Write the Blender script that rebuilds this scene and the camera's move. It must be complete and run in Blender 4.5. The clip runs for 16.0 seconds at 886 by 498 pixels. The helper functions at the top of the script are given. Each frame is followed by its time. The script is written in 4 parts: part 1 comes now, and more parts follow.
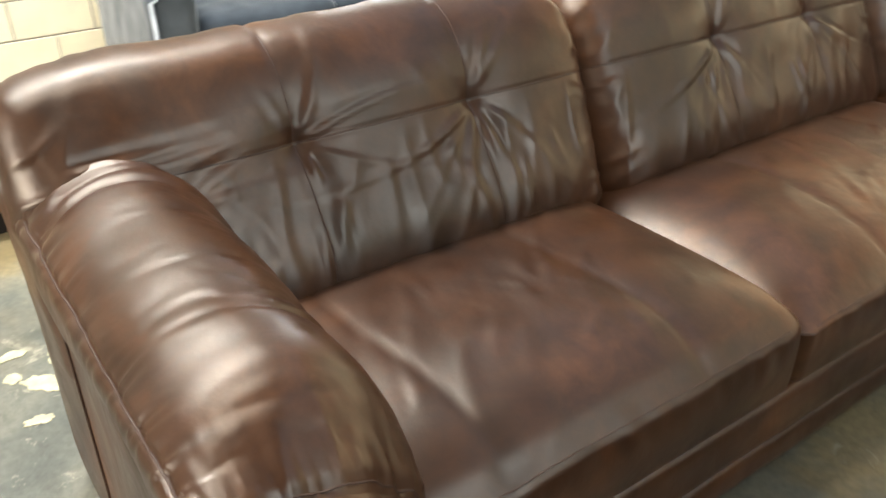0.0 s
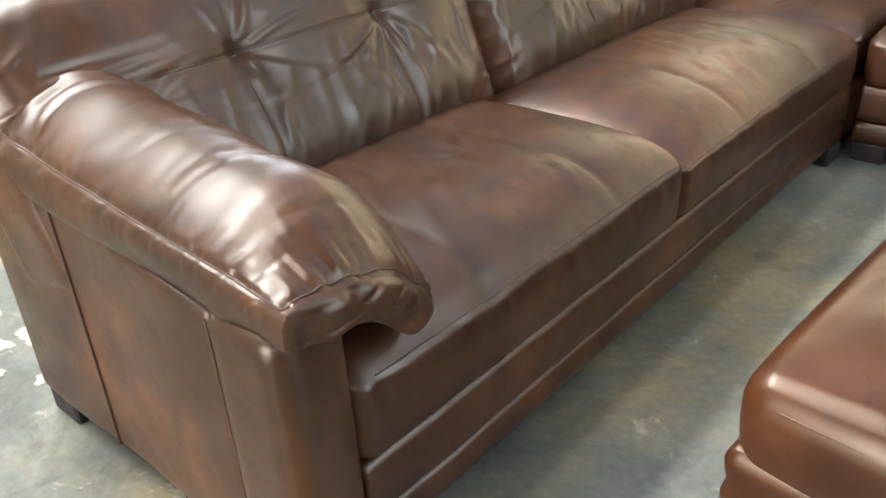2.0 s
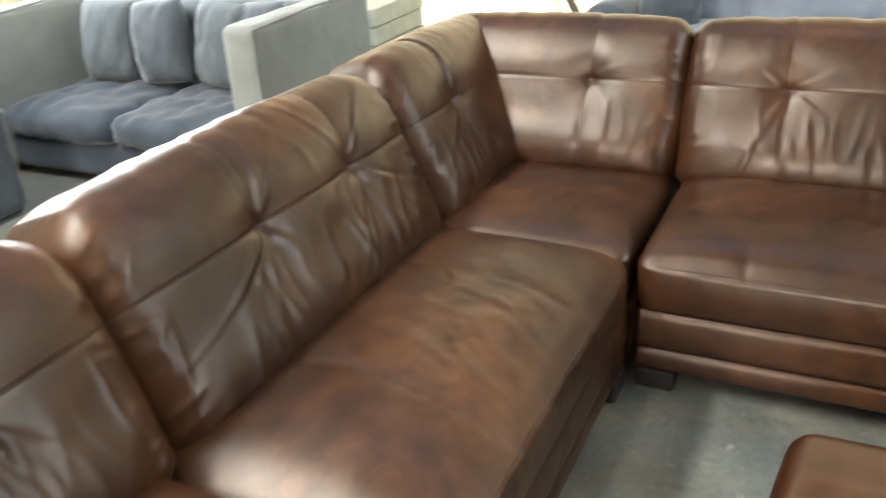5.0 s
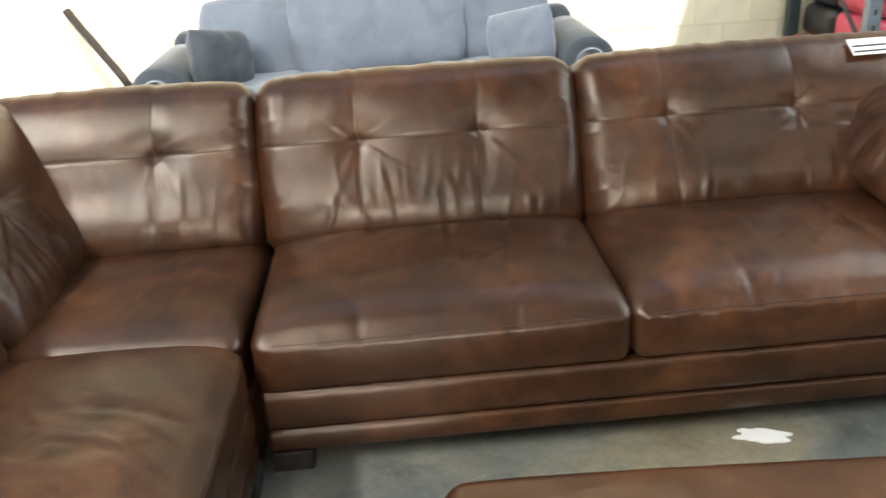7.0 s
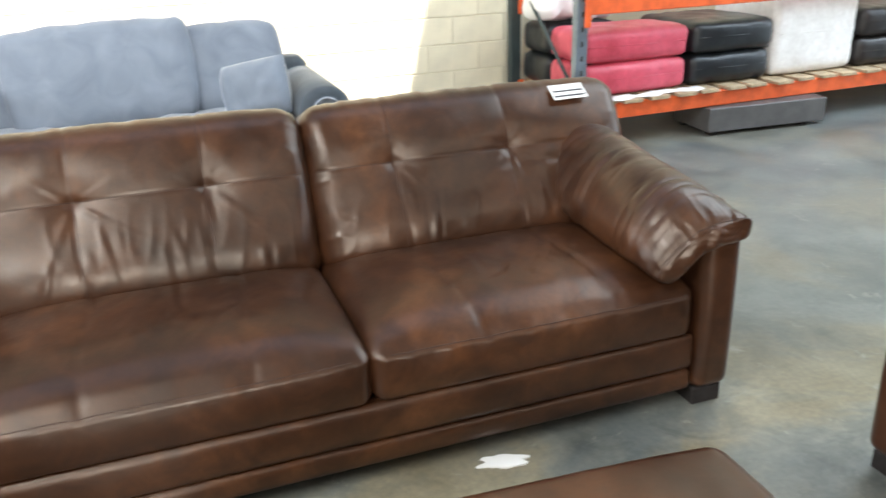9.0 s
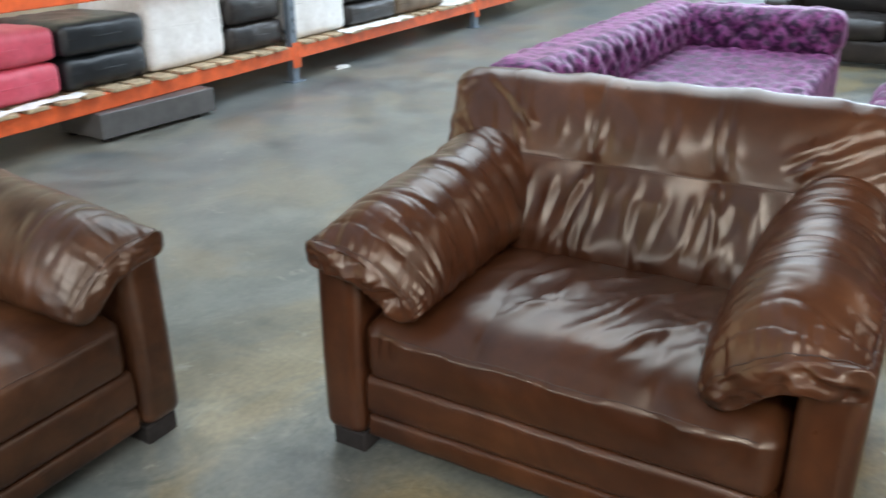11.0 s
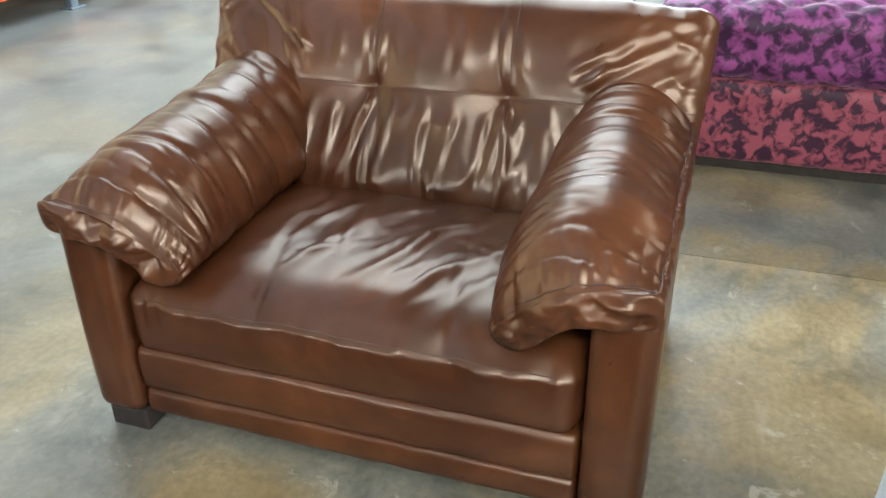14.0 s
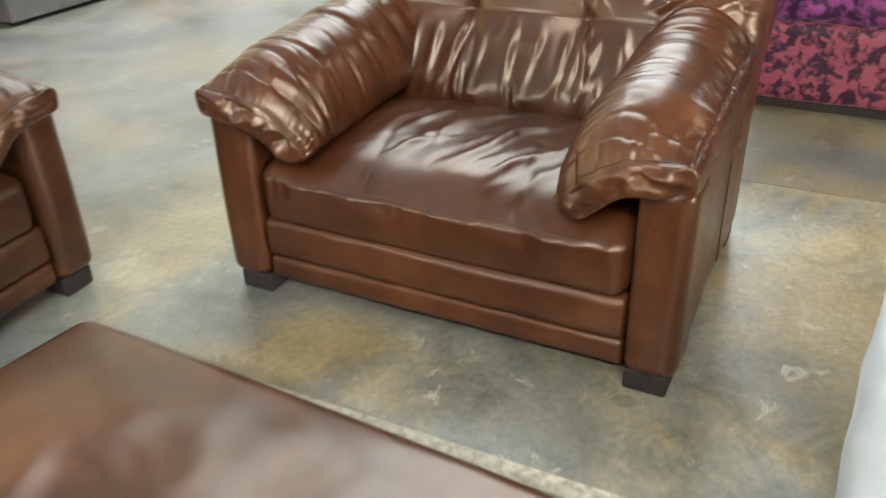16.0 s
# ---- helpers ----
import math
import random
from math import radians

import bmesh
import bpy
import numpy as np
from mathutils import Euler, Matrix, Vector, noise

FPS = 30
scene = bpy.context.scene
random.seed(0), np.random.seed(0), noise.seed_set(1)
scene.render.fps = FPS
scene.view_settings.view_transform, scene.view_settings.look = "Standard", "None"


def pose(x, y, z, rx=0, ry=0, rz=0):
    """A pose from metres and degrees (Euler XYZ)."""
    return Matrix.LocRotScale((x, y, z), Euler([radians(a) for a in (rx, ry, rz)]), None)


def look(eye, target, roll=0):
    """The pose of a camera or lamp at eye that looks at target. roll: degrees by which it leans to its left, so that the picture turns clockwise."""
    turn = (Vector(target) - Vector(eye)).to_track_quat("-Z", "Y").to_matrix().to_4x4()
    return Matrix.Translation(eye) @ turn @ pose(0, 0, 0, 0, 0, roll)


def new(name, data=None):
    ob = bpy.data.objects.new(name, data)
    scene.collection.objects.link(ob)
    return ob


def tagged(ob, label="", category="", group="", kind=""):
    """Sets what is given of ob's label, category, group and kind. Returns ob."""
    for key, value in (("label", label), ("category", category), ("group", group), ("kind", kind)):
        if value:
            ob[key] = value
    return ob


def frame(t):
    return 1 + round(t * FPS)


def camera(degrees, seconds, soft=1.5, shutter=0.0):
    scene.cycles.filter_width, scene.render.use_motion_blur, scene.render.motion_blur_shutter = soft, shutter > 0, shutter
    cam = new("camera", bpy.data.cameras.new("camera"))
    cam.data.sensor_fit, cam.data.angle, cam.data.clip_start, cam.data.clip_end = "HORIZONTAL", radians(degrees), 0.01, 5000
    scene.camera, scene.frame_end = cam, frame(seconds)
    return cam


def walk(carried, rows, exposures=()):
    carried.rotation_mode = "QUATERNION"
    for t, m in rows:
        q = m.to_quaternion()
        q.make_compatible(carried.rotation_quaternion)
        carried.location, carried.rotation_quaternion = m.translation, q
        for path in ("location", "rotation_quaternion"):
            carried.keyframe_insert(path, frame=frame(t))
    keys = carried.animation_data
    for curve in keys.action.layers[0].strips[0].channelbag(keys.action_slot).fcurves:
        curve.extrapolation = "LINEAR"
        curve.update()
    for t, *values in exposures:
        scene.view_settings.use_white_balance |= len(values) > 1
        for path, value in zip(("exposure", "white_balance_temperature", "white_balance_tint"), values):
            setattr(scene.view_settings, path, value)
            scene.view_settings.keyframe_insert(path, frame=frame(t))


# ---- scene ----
cam = camera(55.7, 16.0, shutter=0.5)
PATH = [
    (0, (0.741, -0.532, 1.45), (-0.688, 0.473, 0.476), -0.9),
    (0.5, (0.685, -0.714, 1.441), (-0.565, 0.504, 0.465), -2.2),
    (1, (0.758, -0.832, 1.39), (-0.427, 0.485, 0.462), -2.4),
    (1.5, (0.831, -0.912, 1.351), (-0.36, 0.395, 0.417), -2.9),
    (2, (0.846, -0.933, 1.32), (-0.334, 0.355, 0.346), -3.2),
    (2.5, (0.85, -0.924, 1.332), (-0.305, 0.373, 0.34), -3.2),
    (3, (0.858, -0.891, 1.404), (-0.309, 0.444, 0.479), -2.6),
    (3.2, (0.858, -0.879, 1.428), (-0.318, 0.466, 0.53), -2.4),
    (5.3, (0.483, 0.051, 1.657), (-0.199, 1.72, 0.792), -4.8),
    (5.5, (0.455, 0.082, 1.667), (-0.115, 1.794, 0.804), -5.4),
    (6, (0.404, 0.129, 1.645), (0.156, 1.92, 0.792), -5.1),
    (6.5, (0.447, 0.154, 1.651), (0.398, 1.965, 0.805), -4.3),
    (7, (0.494, 0.158, 1.647), (0.576, 1.979, 0.823), -3.8),
    (7.5, (0.547, 0.156, 1.646), (0.785, 1.975, 0.849), -3.2),
    (8, (0.57, 0.151, 1.649), (0.936, 1.957, 0.873), -2.7),
    (8.5, (0.587, 0.148, 1.654), (1.067, 1.933, 0.89), -2.2),
    (9, (0.609, 0.143, 1.657), (1.233, 1.889, 0.907), -1.7),
    (9.5, (0.684, 0.139, 1.656), (1.505, 1.804, 0.912), -1.4),
    (10, (0.786, 0.179, 1.645), (1.87, 1.676, 0.883), -0.8),
    (10.2, (0.807, 0.234, 1.636), (2.035, 1.613, 0.867), -0.8),
    (12.3, (0.936, 0.339, 1.594), (2.664, 0.951, 0.796), -0.5),
    (12.5, (1.029, 0.299, 1.594), (2.746, 0.916, 0.775), -0.8),
    (13, (1.13, 0.267, 1.599), (2.827, 0.868, 0.728), -0.8),
    (13.5, (1.149, 0.26, 1.57), (2.828, 0.842, 0.653), -0.9),
    (14, (1.127, 0.262, 1.555), (2.79, 0.825, 0.597), -0.9),
    (14.5, (1.119, 0.245, 1.551), (2.762, 0.823, 0.568), -1.3),
    (15, (1.108, 0.22, 1.544), (2.732, 0.817, 0.542), -1.8),
    (15.5, (0.97, 0.168, 1.526), (2.55, 0.838, 0.499), -2.4),
    (16, (0.737, 0.039, 1.535), (2.274, 0.822, 0.523), -2.0),
]
walk(cam, [(t, look(eye, target, roll)) for t, eye, target, roll in PATH], exposures=[(0.0, 1.37, 7100, 10), (1.5, 1.77, 6700, 10), (3.2, 1.74, 6250, 10), (5.5, 1.33, 7100, 10), (8.0, 1.30, 6600, 10), (9.0, 1.35, 6500, 10), (10.0, 1.08, 6350, 10), (12.5, 1.09, 6500, 10), (13.5, 1.36, 6700, 10), (14.0, 1.74, 6800, 10), (16.0, 1.75, 7200, 10)])

# ---- light ----
world = bpy.data.worlds.new("sky")
scene.world = world
world.use_nodes = True
wn = world.node_tree
sky = wn.nodes.new("ShaderNodeTexSky")
sky.sky_type, sky.sun_disc = "NISHITA", False
sky.sun_elevation, sky.sun_rotation = radians(52), radians(160)
wn.links.new(sky.outputs[0], wn.nodes["Background"].inputs[0])
wn.nodes["Background"].inputs[1].default_value = 0.12

sun = new("sun", bpy.data.lights.new("sun", "SUN"))
sun.data.energy, sun.data.angle, sun.data.color = 5.0, radians(0.6), (1.0, 0.95, 0.87)
sun.matrix_world = look((0, 0, 9), (-0.34 * math.cos(radians(52)), 0.94 * math.cos(radians(52)), 9 - math.sin(radians(52))))

ROOF = 5.2
# roof lights: x0, x1, y0, y1, watts of sky light that comes down through each, and its colour
ROOF_LIGHTS = [(-4.2, 4.0, 2.7, 5.1, 18, (0.82, 0.92, 1.0))]
# added fill lamps, unseen, hung just under the closed roof; no opening above them
ROOF_FILL = [(4.4, 14.5, 0.8, 5.0, 400, (0.74, 0.88, 1.0)), (-3.3, -2.8, -2.8, 1.4, 270, (0.93, 0.97, 1.0)), (-1.15, -0.65, -3.0, 0.6, 55, (1.0, 0.98, 0.94)),
           (3.0, 9.0, -5.2, -3.7, 70, (1.0, 0.94, 0.85))]
for i, (x0, x1, y0, y1, watts, color) in enumerate(ROOF_LIGHTS + ROOF_FILL):
    lamp = new("overhead_lamp", bpy.data.lights.new("overhead_lamp", "AREA"))
    lamp.data.shape, lamp.data.size, lamp.data.size_y = "RECTANGLE", x1 - x0, y1 - y0
    lamp.data.energy, lamp.data.color = watts, color
    lamp.location = ((x0 + x1) / 2, (y0 + y1) / 2, ROOF + (0.12 if i < len(ROOF_LIGHTS) else -0.02))
# daylight through openings out of view: the open loading door in the east wall, the high windows in the west wall and
# the south yard door
WINDOW = (2.4, 5.0, 1.1, 2.6)
for name, size, watts, color, eye, aim in (("door_lamp", (6.0, 1.8), 200, (0.72, 0.86, 1.0), (16.1, 1.0, 2.75), (0, 1.0, 2.75)),
                                           ("window_lamp", (2.6, 1.5), 95, (0.86, 0.93, 1.0), (-4.60, 3.7, 1.85), (0, 3.7, 1.85)),
                                           # added fill from high in the south wall, its window opening made up
                                           ("south_fill_lamp", (5.2, 1.5), 90, (1.0, 0.93, 0.84), (-0.6, -8.15, 4.25), (-0.6, 0, 4.25)),
                                           ("yard_door_lamp", (3.2, 3.0), 210, (1.0, 0.95, 0.88), (-0.6, -8.15, 1.9), (-0.6, 0, 1.9))):
    lamp = new(name, bpy.data.lights.new(name, "AREA"))
    lamp.data.shape, lamp.data.size, lamp.data.size_y = "RECTANGLE", *size
    lamp.data.energy, lamp.data.color = watts, color
    lamp.matrix_world = look(eye, aim)


# ---- materials ----
def nodes_of(name, rough=0.5, metal=0.0, spec=0.5):
    m = bpy.data.materials.new(name)
    m.use_nodes = True
    t = m.node_tree
    b = t.nodes["Principled BSDF"]
    b.inputs["Roughness"].default_value, b.inputs["Metallic"].default_value = rough, metal
    b.inputs["Specular IOR Level"].default_value = spec
    return m, t, b


def tex(t, kind, scale, coord="Object", detail=4.0, stretch=None, rough=0.55, warp=0.0):
    n = t.nodes.new("ShaderNodeTex" + kind)
    n.inputs["Scale"].default_value = scale
    if kind == "Noise":
        n.inputs["Detail"].default_value, n.inputs["Roughness"].default_value = detail, rough
        n.inputs["Distortion"].default_value = warp
    c = t.nodes.new("ShaderNodeTexCoord")
    out = c.outputs[coord]
    if stretch:
        mp = t.nodes.new("ShaderNodeMapping")
        mp.inputs["Scale"].default_value = stretch
        t.links.new(out, mp.inputs[0])
        out = mp.outputs[0]
    t.links.new(out, n.inputs["Vector"])
    return n.outputs[0]


def ramp(t, value, stops):
    r = t.nodes.new("ShaderNodeValToRGB")
    el = r.color_ramp.elements
    while len(el) < len(stops):
        el.new(0.5)
    for e, (at, col) in zip(el, stops):
        e.position, e.color = at, (*col, 1) if len(col) == 3 else col
    t.links.new(value, r.inputs[0])
    return r.outputs[0]


def span(t, value, lo, hi, a=0.0, b=1.0):
    r = t.nodes.new("ShaderNodeMapRange")
    for k, v in zip((1, 2, 3, 4), (lo, hi, a, b)):
        r.inputs[k].default_value = v
    t.links.new(value, r.inputs[0])
    return r.outputs[0]


def mixed(t, a, b, fac, mode="MIX"):
    n = t.nodes.new("ShaderNodeMix")
    n.data_type, n.blend_type = "RGBA", mode
    for sock, v in ((n.inputs[0], fac), (n.inputs[6], a), (n.inputs[7], b)):
        if isinstance(v, bpy.types.NodeSocket):
            t.links.new(v, sock)
        elif isinstance(v, tuple):
            sock.default_value = (*v, 1)
        else:
            sock.default_value = v
    return n.outputs[2]


def bumped(t, b, *layers):
    last = None
    for height, strength, dist in layers:
        n = t.nodes.new("ShaderNodeBump")
        n.inputs["Strength"].default_value, n.inputs["Distance"].default_value = strength, dist
        t.links.new(height, n.inputs["Height"])
        if last:
            t.links.new(last, n.inputs["Normal"])
        last = n.outputs[0]
    t.links.new(last, b.inputs["Normal"])


def leather(name, dark, mid, light, rough, mottle=0.5, tint=(1.0, 0.82, 0.62), spec=0.55, grain=1.0, blotch=0.8, vary=1.0):
    """Dyed hide: cloudy colour, pores, fine creases and a warm gloss."""
    m, t, b = nodes_of(name, rough, spec=spec)
    big = tex(t, "Noise", 2.6, detail=6, warp=0.5, rough=0.6)
    fine = tex(t, "Noise", 24, detail=6, rough=0.65)
    c = ramp(t, big, [(0.5 - 0.25 * mottle, dark), (0.52, mid), (0.56 + 0.2 * mottle, light)])
    c = mixed(t, c, ramp(t, fine, [(0.3, (0.62, 0.58, 0.56)), (0.7, (1.0, 1.0, 1.0))]), 0.45, "MULTIPLY")
    c = mixed(t, c, ramp(t, tex(t, "Noise", 10, detail=7, warp=0.6, rough=0.68), [(0.36, (0.42, 0.38, 0.36)), (0.62, (1.0, 1.0, 1.0))]), blotch, "MULTIPLY")
    t.links.new(c, b.inputs["Base Color"])
    b.inputs["Specular Tint"].default_value = (*tint, 1)
    t.links.new(span(t, tex(t, "Noise", 7, detail=8, rough=0.7, warp=0.4), 0.3, 0.7, rough - 0.07 * vary, rough + 0.12 * vary), b.inputs["Roughness"])
    bumped(t, b, (tex(t, "Noise", 130, detail=2, rough=0.5), 0.08 * grain, 0.0012), (tex(t, "Noise", 42, detail=3, warp=0.25, stretch=(1.0, 1.0, 1.7)), 0.07 + 0.06 * grain, 0.003),
           (tex(t, "Noise", 15, detail=2, warp=0.4), 0.20 * grain, 0.005))
    return m


def cloth(name, a, b_col, scale, rough=0.85, sheen=0.3, tint=(1, 1, 1), weave=600, lo=0.4, hi=0.62, warp=0.8):
    m, t, b = nodes_of(name, rough, spec=0.25)
    c = ramp(t, tex(t, "Noise", scale, detail=6, warp=warp), [(lo, a), (hi, b_col)])
    t.links.new(c, b.inputs["Base Color"])
    b.inputs["Sheen Weight"].default_value, b.inputs["Sheen Tint"].default_value = sheen, (*tint, 1)
    b.inputs["Sheen Roughness"].default_value = 0.4
    bumped(t, b, (tex(t, "Noise", weave, detail=2), 0.25, 0.001), (tex(t, "Noise", 22, detail=4), 0.2, 0.004))
    return m


def painted(name, col, rough=0.5, metal=0.0, wear=0.25, scale=9):
    m, t, b = nodes_of(name, rough, metal)
    dark = tuple(v * (1 - wear) for v in col)
    t.links.new(ramp(t, tex(t, "Noise", scale, detail=6), [(0.35, dark), (0.62, col)]), b.inputs["Base Color"])
    t.links.new(span(t, tex(t, "Noise", scale * 3, detail=4), 0.3, 0.7, rough - 0.1, rough + 0.12), b.inputs["Roughness"])
    bumped(t, b, (tex(t, "Noise", scale * 8, detail=4), 0.1, 0.002))
    return m


M_SOFA = leather("brown_pull_up_leather", (0.019, 0.0069, 0.0031), (0.056, 0.0208, 0.0086), (0.128, 0.0500, 0.0196), 0.345, 1.0, (1.0, 0.90, 0.79), 0.58)
M_CHAIR = leather("brown_smooth_leather", (0.031, 0.0094, 0.0039), (0.057, 0.0184, 0.0073), (0.098, 0.0345, 0.0135), 0.30, 0.8, (1.0, 0.87, 0.72), 0.54, grain=0.25, blotch=0.4, vary=0.5)
M_SEAM = painted("dark_brown_thread", (0.045, 0.019, 0.010), 0.6)
M_FOOT = painted("dark_stained_foot", (0.010, 0.006, 0.0045), 0.8)
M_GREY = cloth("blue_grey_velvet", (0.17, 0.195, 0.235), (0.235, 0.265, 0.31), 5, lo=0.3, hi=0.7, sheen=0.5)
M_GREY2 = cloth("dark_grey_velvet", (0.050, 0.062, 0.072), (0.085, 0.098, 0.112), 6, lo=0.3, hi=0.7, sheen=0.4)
M_CREAM = cloth("pale_grey_linen", (0.17, 0.18, 0.17), (0.215, 0.23, 0.215), 5, sheen=0.2, lo=0.3, hi=0.7)
M_PURPLE = cloth("crushed_purple_velvet", (0.020, 0.004, 0.024), (0.17, 0.038, 0.145), 19, rough=0.5, sheen=0.4, tint=(1, 0.5, 0.9), lo=0.44, hi=0.60, warp=0.5)
# same purple velvet, with the pinker cast of light and nap painted in
M_PURPLE_LIT = cloth("crushed_purple_velvet_lit", (0.022, 0.006, 0.018), (0.185, 0.044, 0.066), 20, rough=0.55, sheen=0.35, tint=(1, 0.6, 0.7), lo=0.44, hi=0.54, warp=0.5)
M_NAVY = cloth("dark_blue_grey_fabric", (0.022, 0.030, 0.041), (0.040, 0.052, 0.066), 6, sheen=0.25, lo=0.3, hi=0.7)
M_SLATE = cloth("slate_grey_fabric", (0.06, 0.075, 0.085), (0.11, 0.125, 0.135), 5, sheen=0.3, lo=0.3, hi=0.7)
M_PALE = cloth("pale_blue_white_cover", (0.34, 0.39, 0.44), (0.46, 0.50, 0.55), 5, rough=0.45, sheen=0.1, lo=0.3, hi=0.7)
M_DARKL = leather("black_brown_leather", (0.012, 0.010, 0.009), (0.022, 0.017, 0.015), (0.035, 0.027, 0.022), 0.36, 0.5, (1, 1, 1), 0.5)
M_BLACKL = leather("black_leather", (0.008, 0.010, 0.012), (0.014, 0.017, 0.020), (0.024, 0.028, 0.032), 0.36, 0.5, (1, 1, 1), 0.5)
M_REDL = leather("red_leather", (0.46, 0.045, 0.075), (0.58, 0.075, 0.115), (0.64, 0.10, 0.15), 0.42, 0.5, (1, 0.9, 0.9), 0.5, 0.6, 0.2)
M_WHITEL = leather("white_leather", (0.76, 0.74, 0.70), (0.82, 0.80, 0.77), (0.86, 0.85, 0.83), 0.45, 0.5, (1, 1, 1), 0.5, 0.6, 0.1)
M_TAUPEL = leather("taupe_leather", (0.11, 0.075, 0.05), (0.17, 0.12, 0.08), (0.22, 0.16, 0.11), 0.4)
M_ORANGE = painted("orange_rack_paint", (0.80, 0.13, 0.03), 0.45, wear=0.3)
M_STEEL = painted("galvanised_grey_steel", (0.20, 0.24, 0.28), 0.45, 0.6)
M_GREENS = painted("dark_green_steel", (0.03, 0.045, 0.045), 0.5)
M_BLUE = painted("blue_paint", (0.05, 0.30, 0.62), 0.5)
M_SAGE = painted("pale_sage_panel", (0.34, 0.37, 0.32), 0.7, wear=0.2)
M_SLAT = painted("pale_pine_slat", (0.48, 0.36, 0.22), 0.75, wear=0.4, scale=14)
M_WOOD = painted("orange_brown_wood", (0.30, 0.13, 0.05), 0.45, wear=0.35, scale=12)
M_PAPER = painted("white_paper", (0.78, 0.77, 0.74), 0.7, wear=0.06)
M_INK = painted("black_print", (0.03, 0.03, 0.03), 0.7)
M_BLOCK = painted("cream_painted_block", (0.80, 0.73, 0.54), 0.7, wear=0.14, scale=4)
M_WALL = painted("cream_wall_paint", (0.74, 0.68, 0.50), 0.8, wear=0.12, scale=2)
# south and east walls, never in view: coloured dark to hold back fill light
M_UNSEEN_WALL = painted("unseen_wall_low_bounce", (0.16, 0.16, 0.15), 0.8, wear=0.15, scale=2)
# darkened copy of the cream wall, so the west wall reflects less light
M_WALL_DARKENED = painted("cream_wall_darkened", (0.26, 0.24, 0.19), 0.8, wear=0.15, scale=2)
M_ROOFM = painted("grey_roof_sheet", (0.11, 0.11, 0.105), 0.7)
M_YELLOW = painted("pale_yellow_spill", (0.52, 0.49, 0.33), 0.6, wear=0.3, scale=20)
M_LINE = painted("worn_cream_floor_paint", (0.40, 0.38, 0.30), 0.6, wear=0.5, scale=30)
M_GREYP = painted("grey_chest_paint", (0.10, 0.095, 0.092), 0.5)

def concrete(name, dim):
    """Worn concrete; dim: brightness factor, lower for the strip that stands in for shadow."""
    m, t, b = nodes_of(name, 0.36, spec=0.6)
    big = tex(t, "Noise", 1.05, detail=8, warp=0.5, rough=0.6)
    med = tex(t, "Noise", 2.3, detail=10, warp=0.35, rough=0.68)
    fine = tex(t, "Noise", 40, detail=6)
    c = mixed(t, ramp(t, big, [(0.42, (0.105, 0.132, 0.132)), (0.49, (0.20, 0.200, 0.162)), (0.57, (0.34, 0.255, 0.115))]),
              ramp(t, med, [(0.34, (0.075, 0.07, 0.055)), (0.50, (0.235, 0.22, 0.165)), (0.66, (0.45, 0.415, 0.30))]), 0.40)
    c = mixed(t, c, ramp(t, fine, [(0.35, (0.62, 0.62, 0.61)), (0.65, (1, 1, 1))]), 0.65, "MULTIPLY")
    pale = ramp(t, tex(t, "Noise", 7.0, detail=9, warp=0.8, rough=0.74), [(0.60, (0, 0, 0)), (0.66, (1, 1, 1))])
    c = mixed(t, c, (0.42, 0.40, 0.32), mixed(t, (0, 0, 0), pale, 0.75))
    grime = ramp(t, tex(t, "Noise", 3.1, detail=10, warp=1.2, rough=0.7), [(0.52, (1, 1, 1)), (0.66, (0.50, 0.52, 0.50))])
    c = mixed(t, c, grime, 0.8, "MULTIPLY")
    scratch = ramp(t, tex(t, "Noise", 7.0, detail=6, stretch=(0.25, 1.6, 1.0), warp=0.6), [(0.66, (0, 0, 0)), (0.72, (1, 1, 1))])
    c = mixed(t, c, (0.40, 0.37, 0.28), mixed(t, (0, 0, 0), scratch, 0.35))
    spots = ramp(t, tex(t, "Noise", 18, detail=6, warp=1.0), [(0.66, (1, 1, 1)), (0.74, (0.35, 0.34, 0.32))])
    c = mixed(t, c, spots, 0.2, "MULTIPLY")
    at = t.nodes.new("ShaderNodeSeparateXYZ")
    t.links.new(t.nodes.new("ShaderNodeTexCoord").outputs["Object"], at.inputs[0])
    ragged = t.nodes.new("ShaderNodeMath")
    ragged.operation = "MULTIPLY_ADD"
    t.links.new(tex(t, "Noise", 0.9, detail=6, warp=0.5), ragged.inputs[0])
    ragged.inputs[1].default_value = 3.0
    t.links.new(at.outputs[1], ragged.inputs[2])
    aisle = span(t, ragged.outputs[0], 3.0, 4.6, 0.0, 0.7)
    grey = mixed(t, ramp(t, med, [(0.34, (0.12, 0.135, 0.14)), (0.66, (0.24, 0.26, 0.26))]), c, 0.15)
    c = mixed(t, c, grey, aisle)
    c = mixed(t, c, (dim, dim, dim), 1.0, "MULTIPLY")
    t.links.new(c, b.inputs["Base Color"])
    t.links.new(span(t, med, 0.3, 0.7, 0.28, 0.43), b.inputs["Roughness"])
    bumped(t, b, (fine, 0.08, 0.002), (med, 0.06, 0.01))
    return m


M_FLOOR = concrete("polished_concrete", 0.80)
M_FLOOR_SHADOW = concrete("concrete_in_sofa_shadow", 0.55)


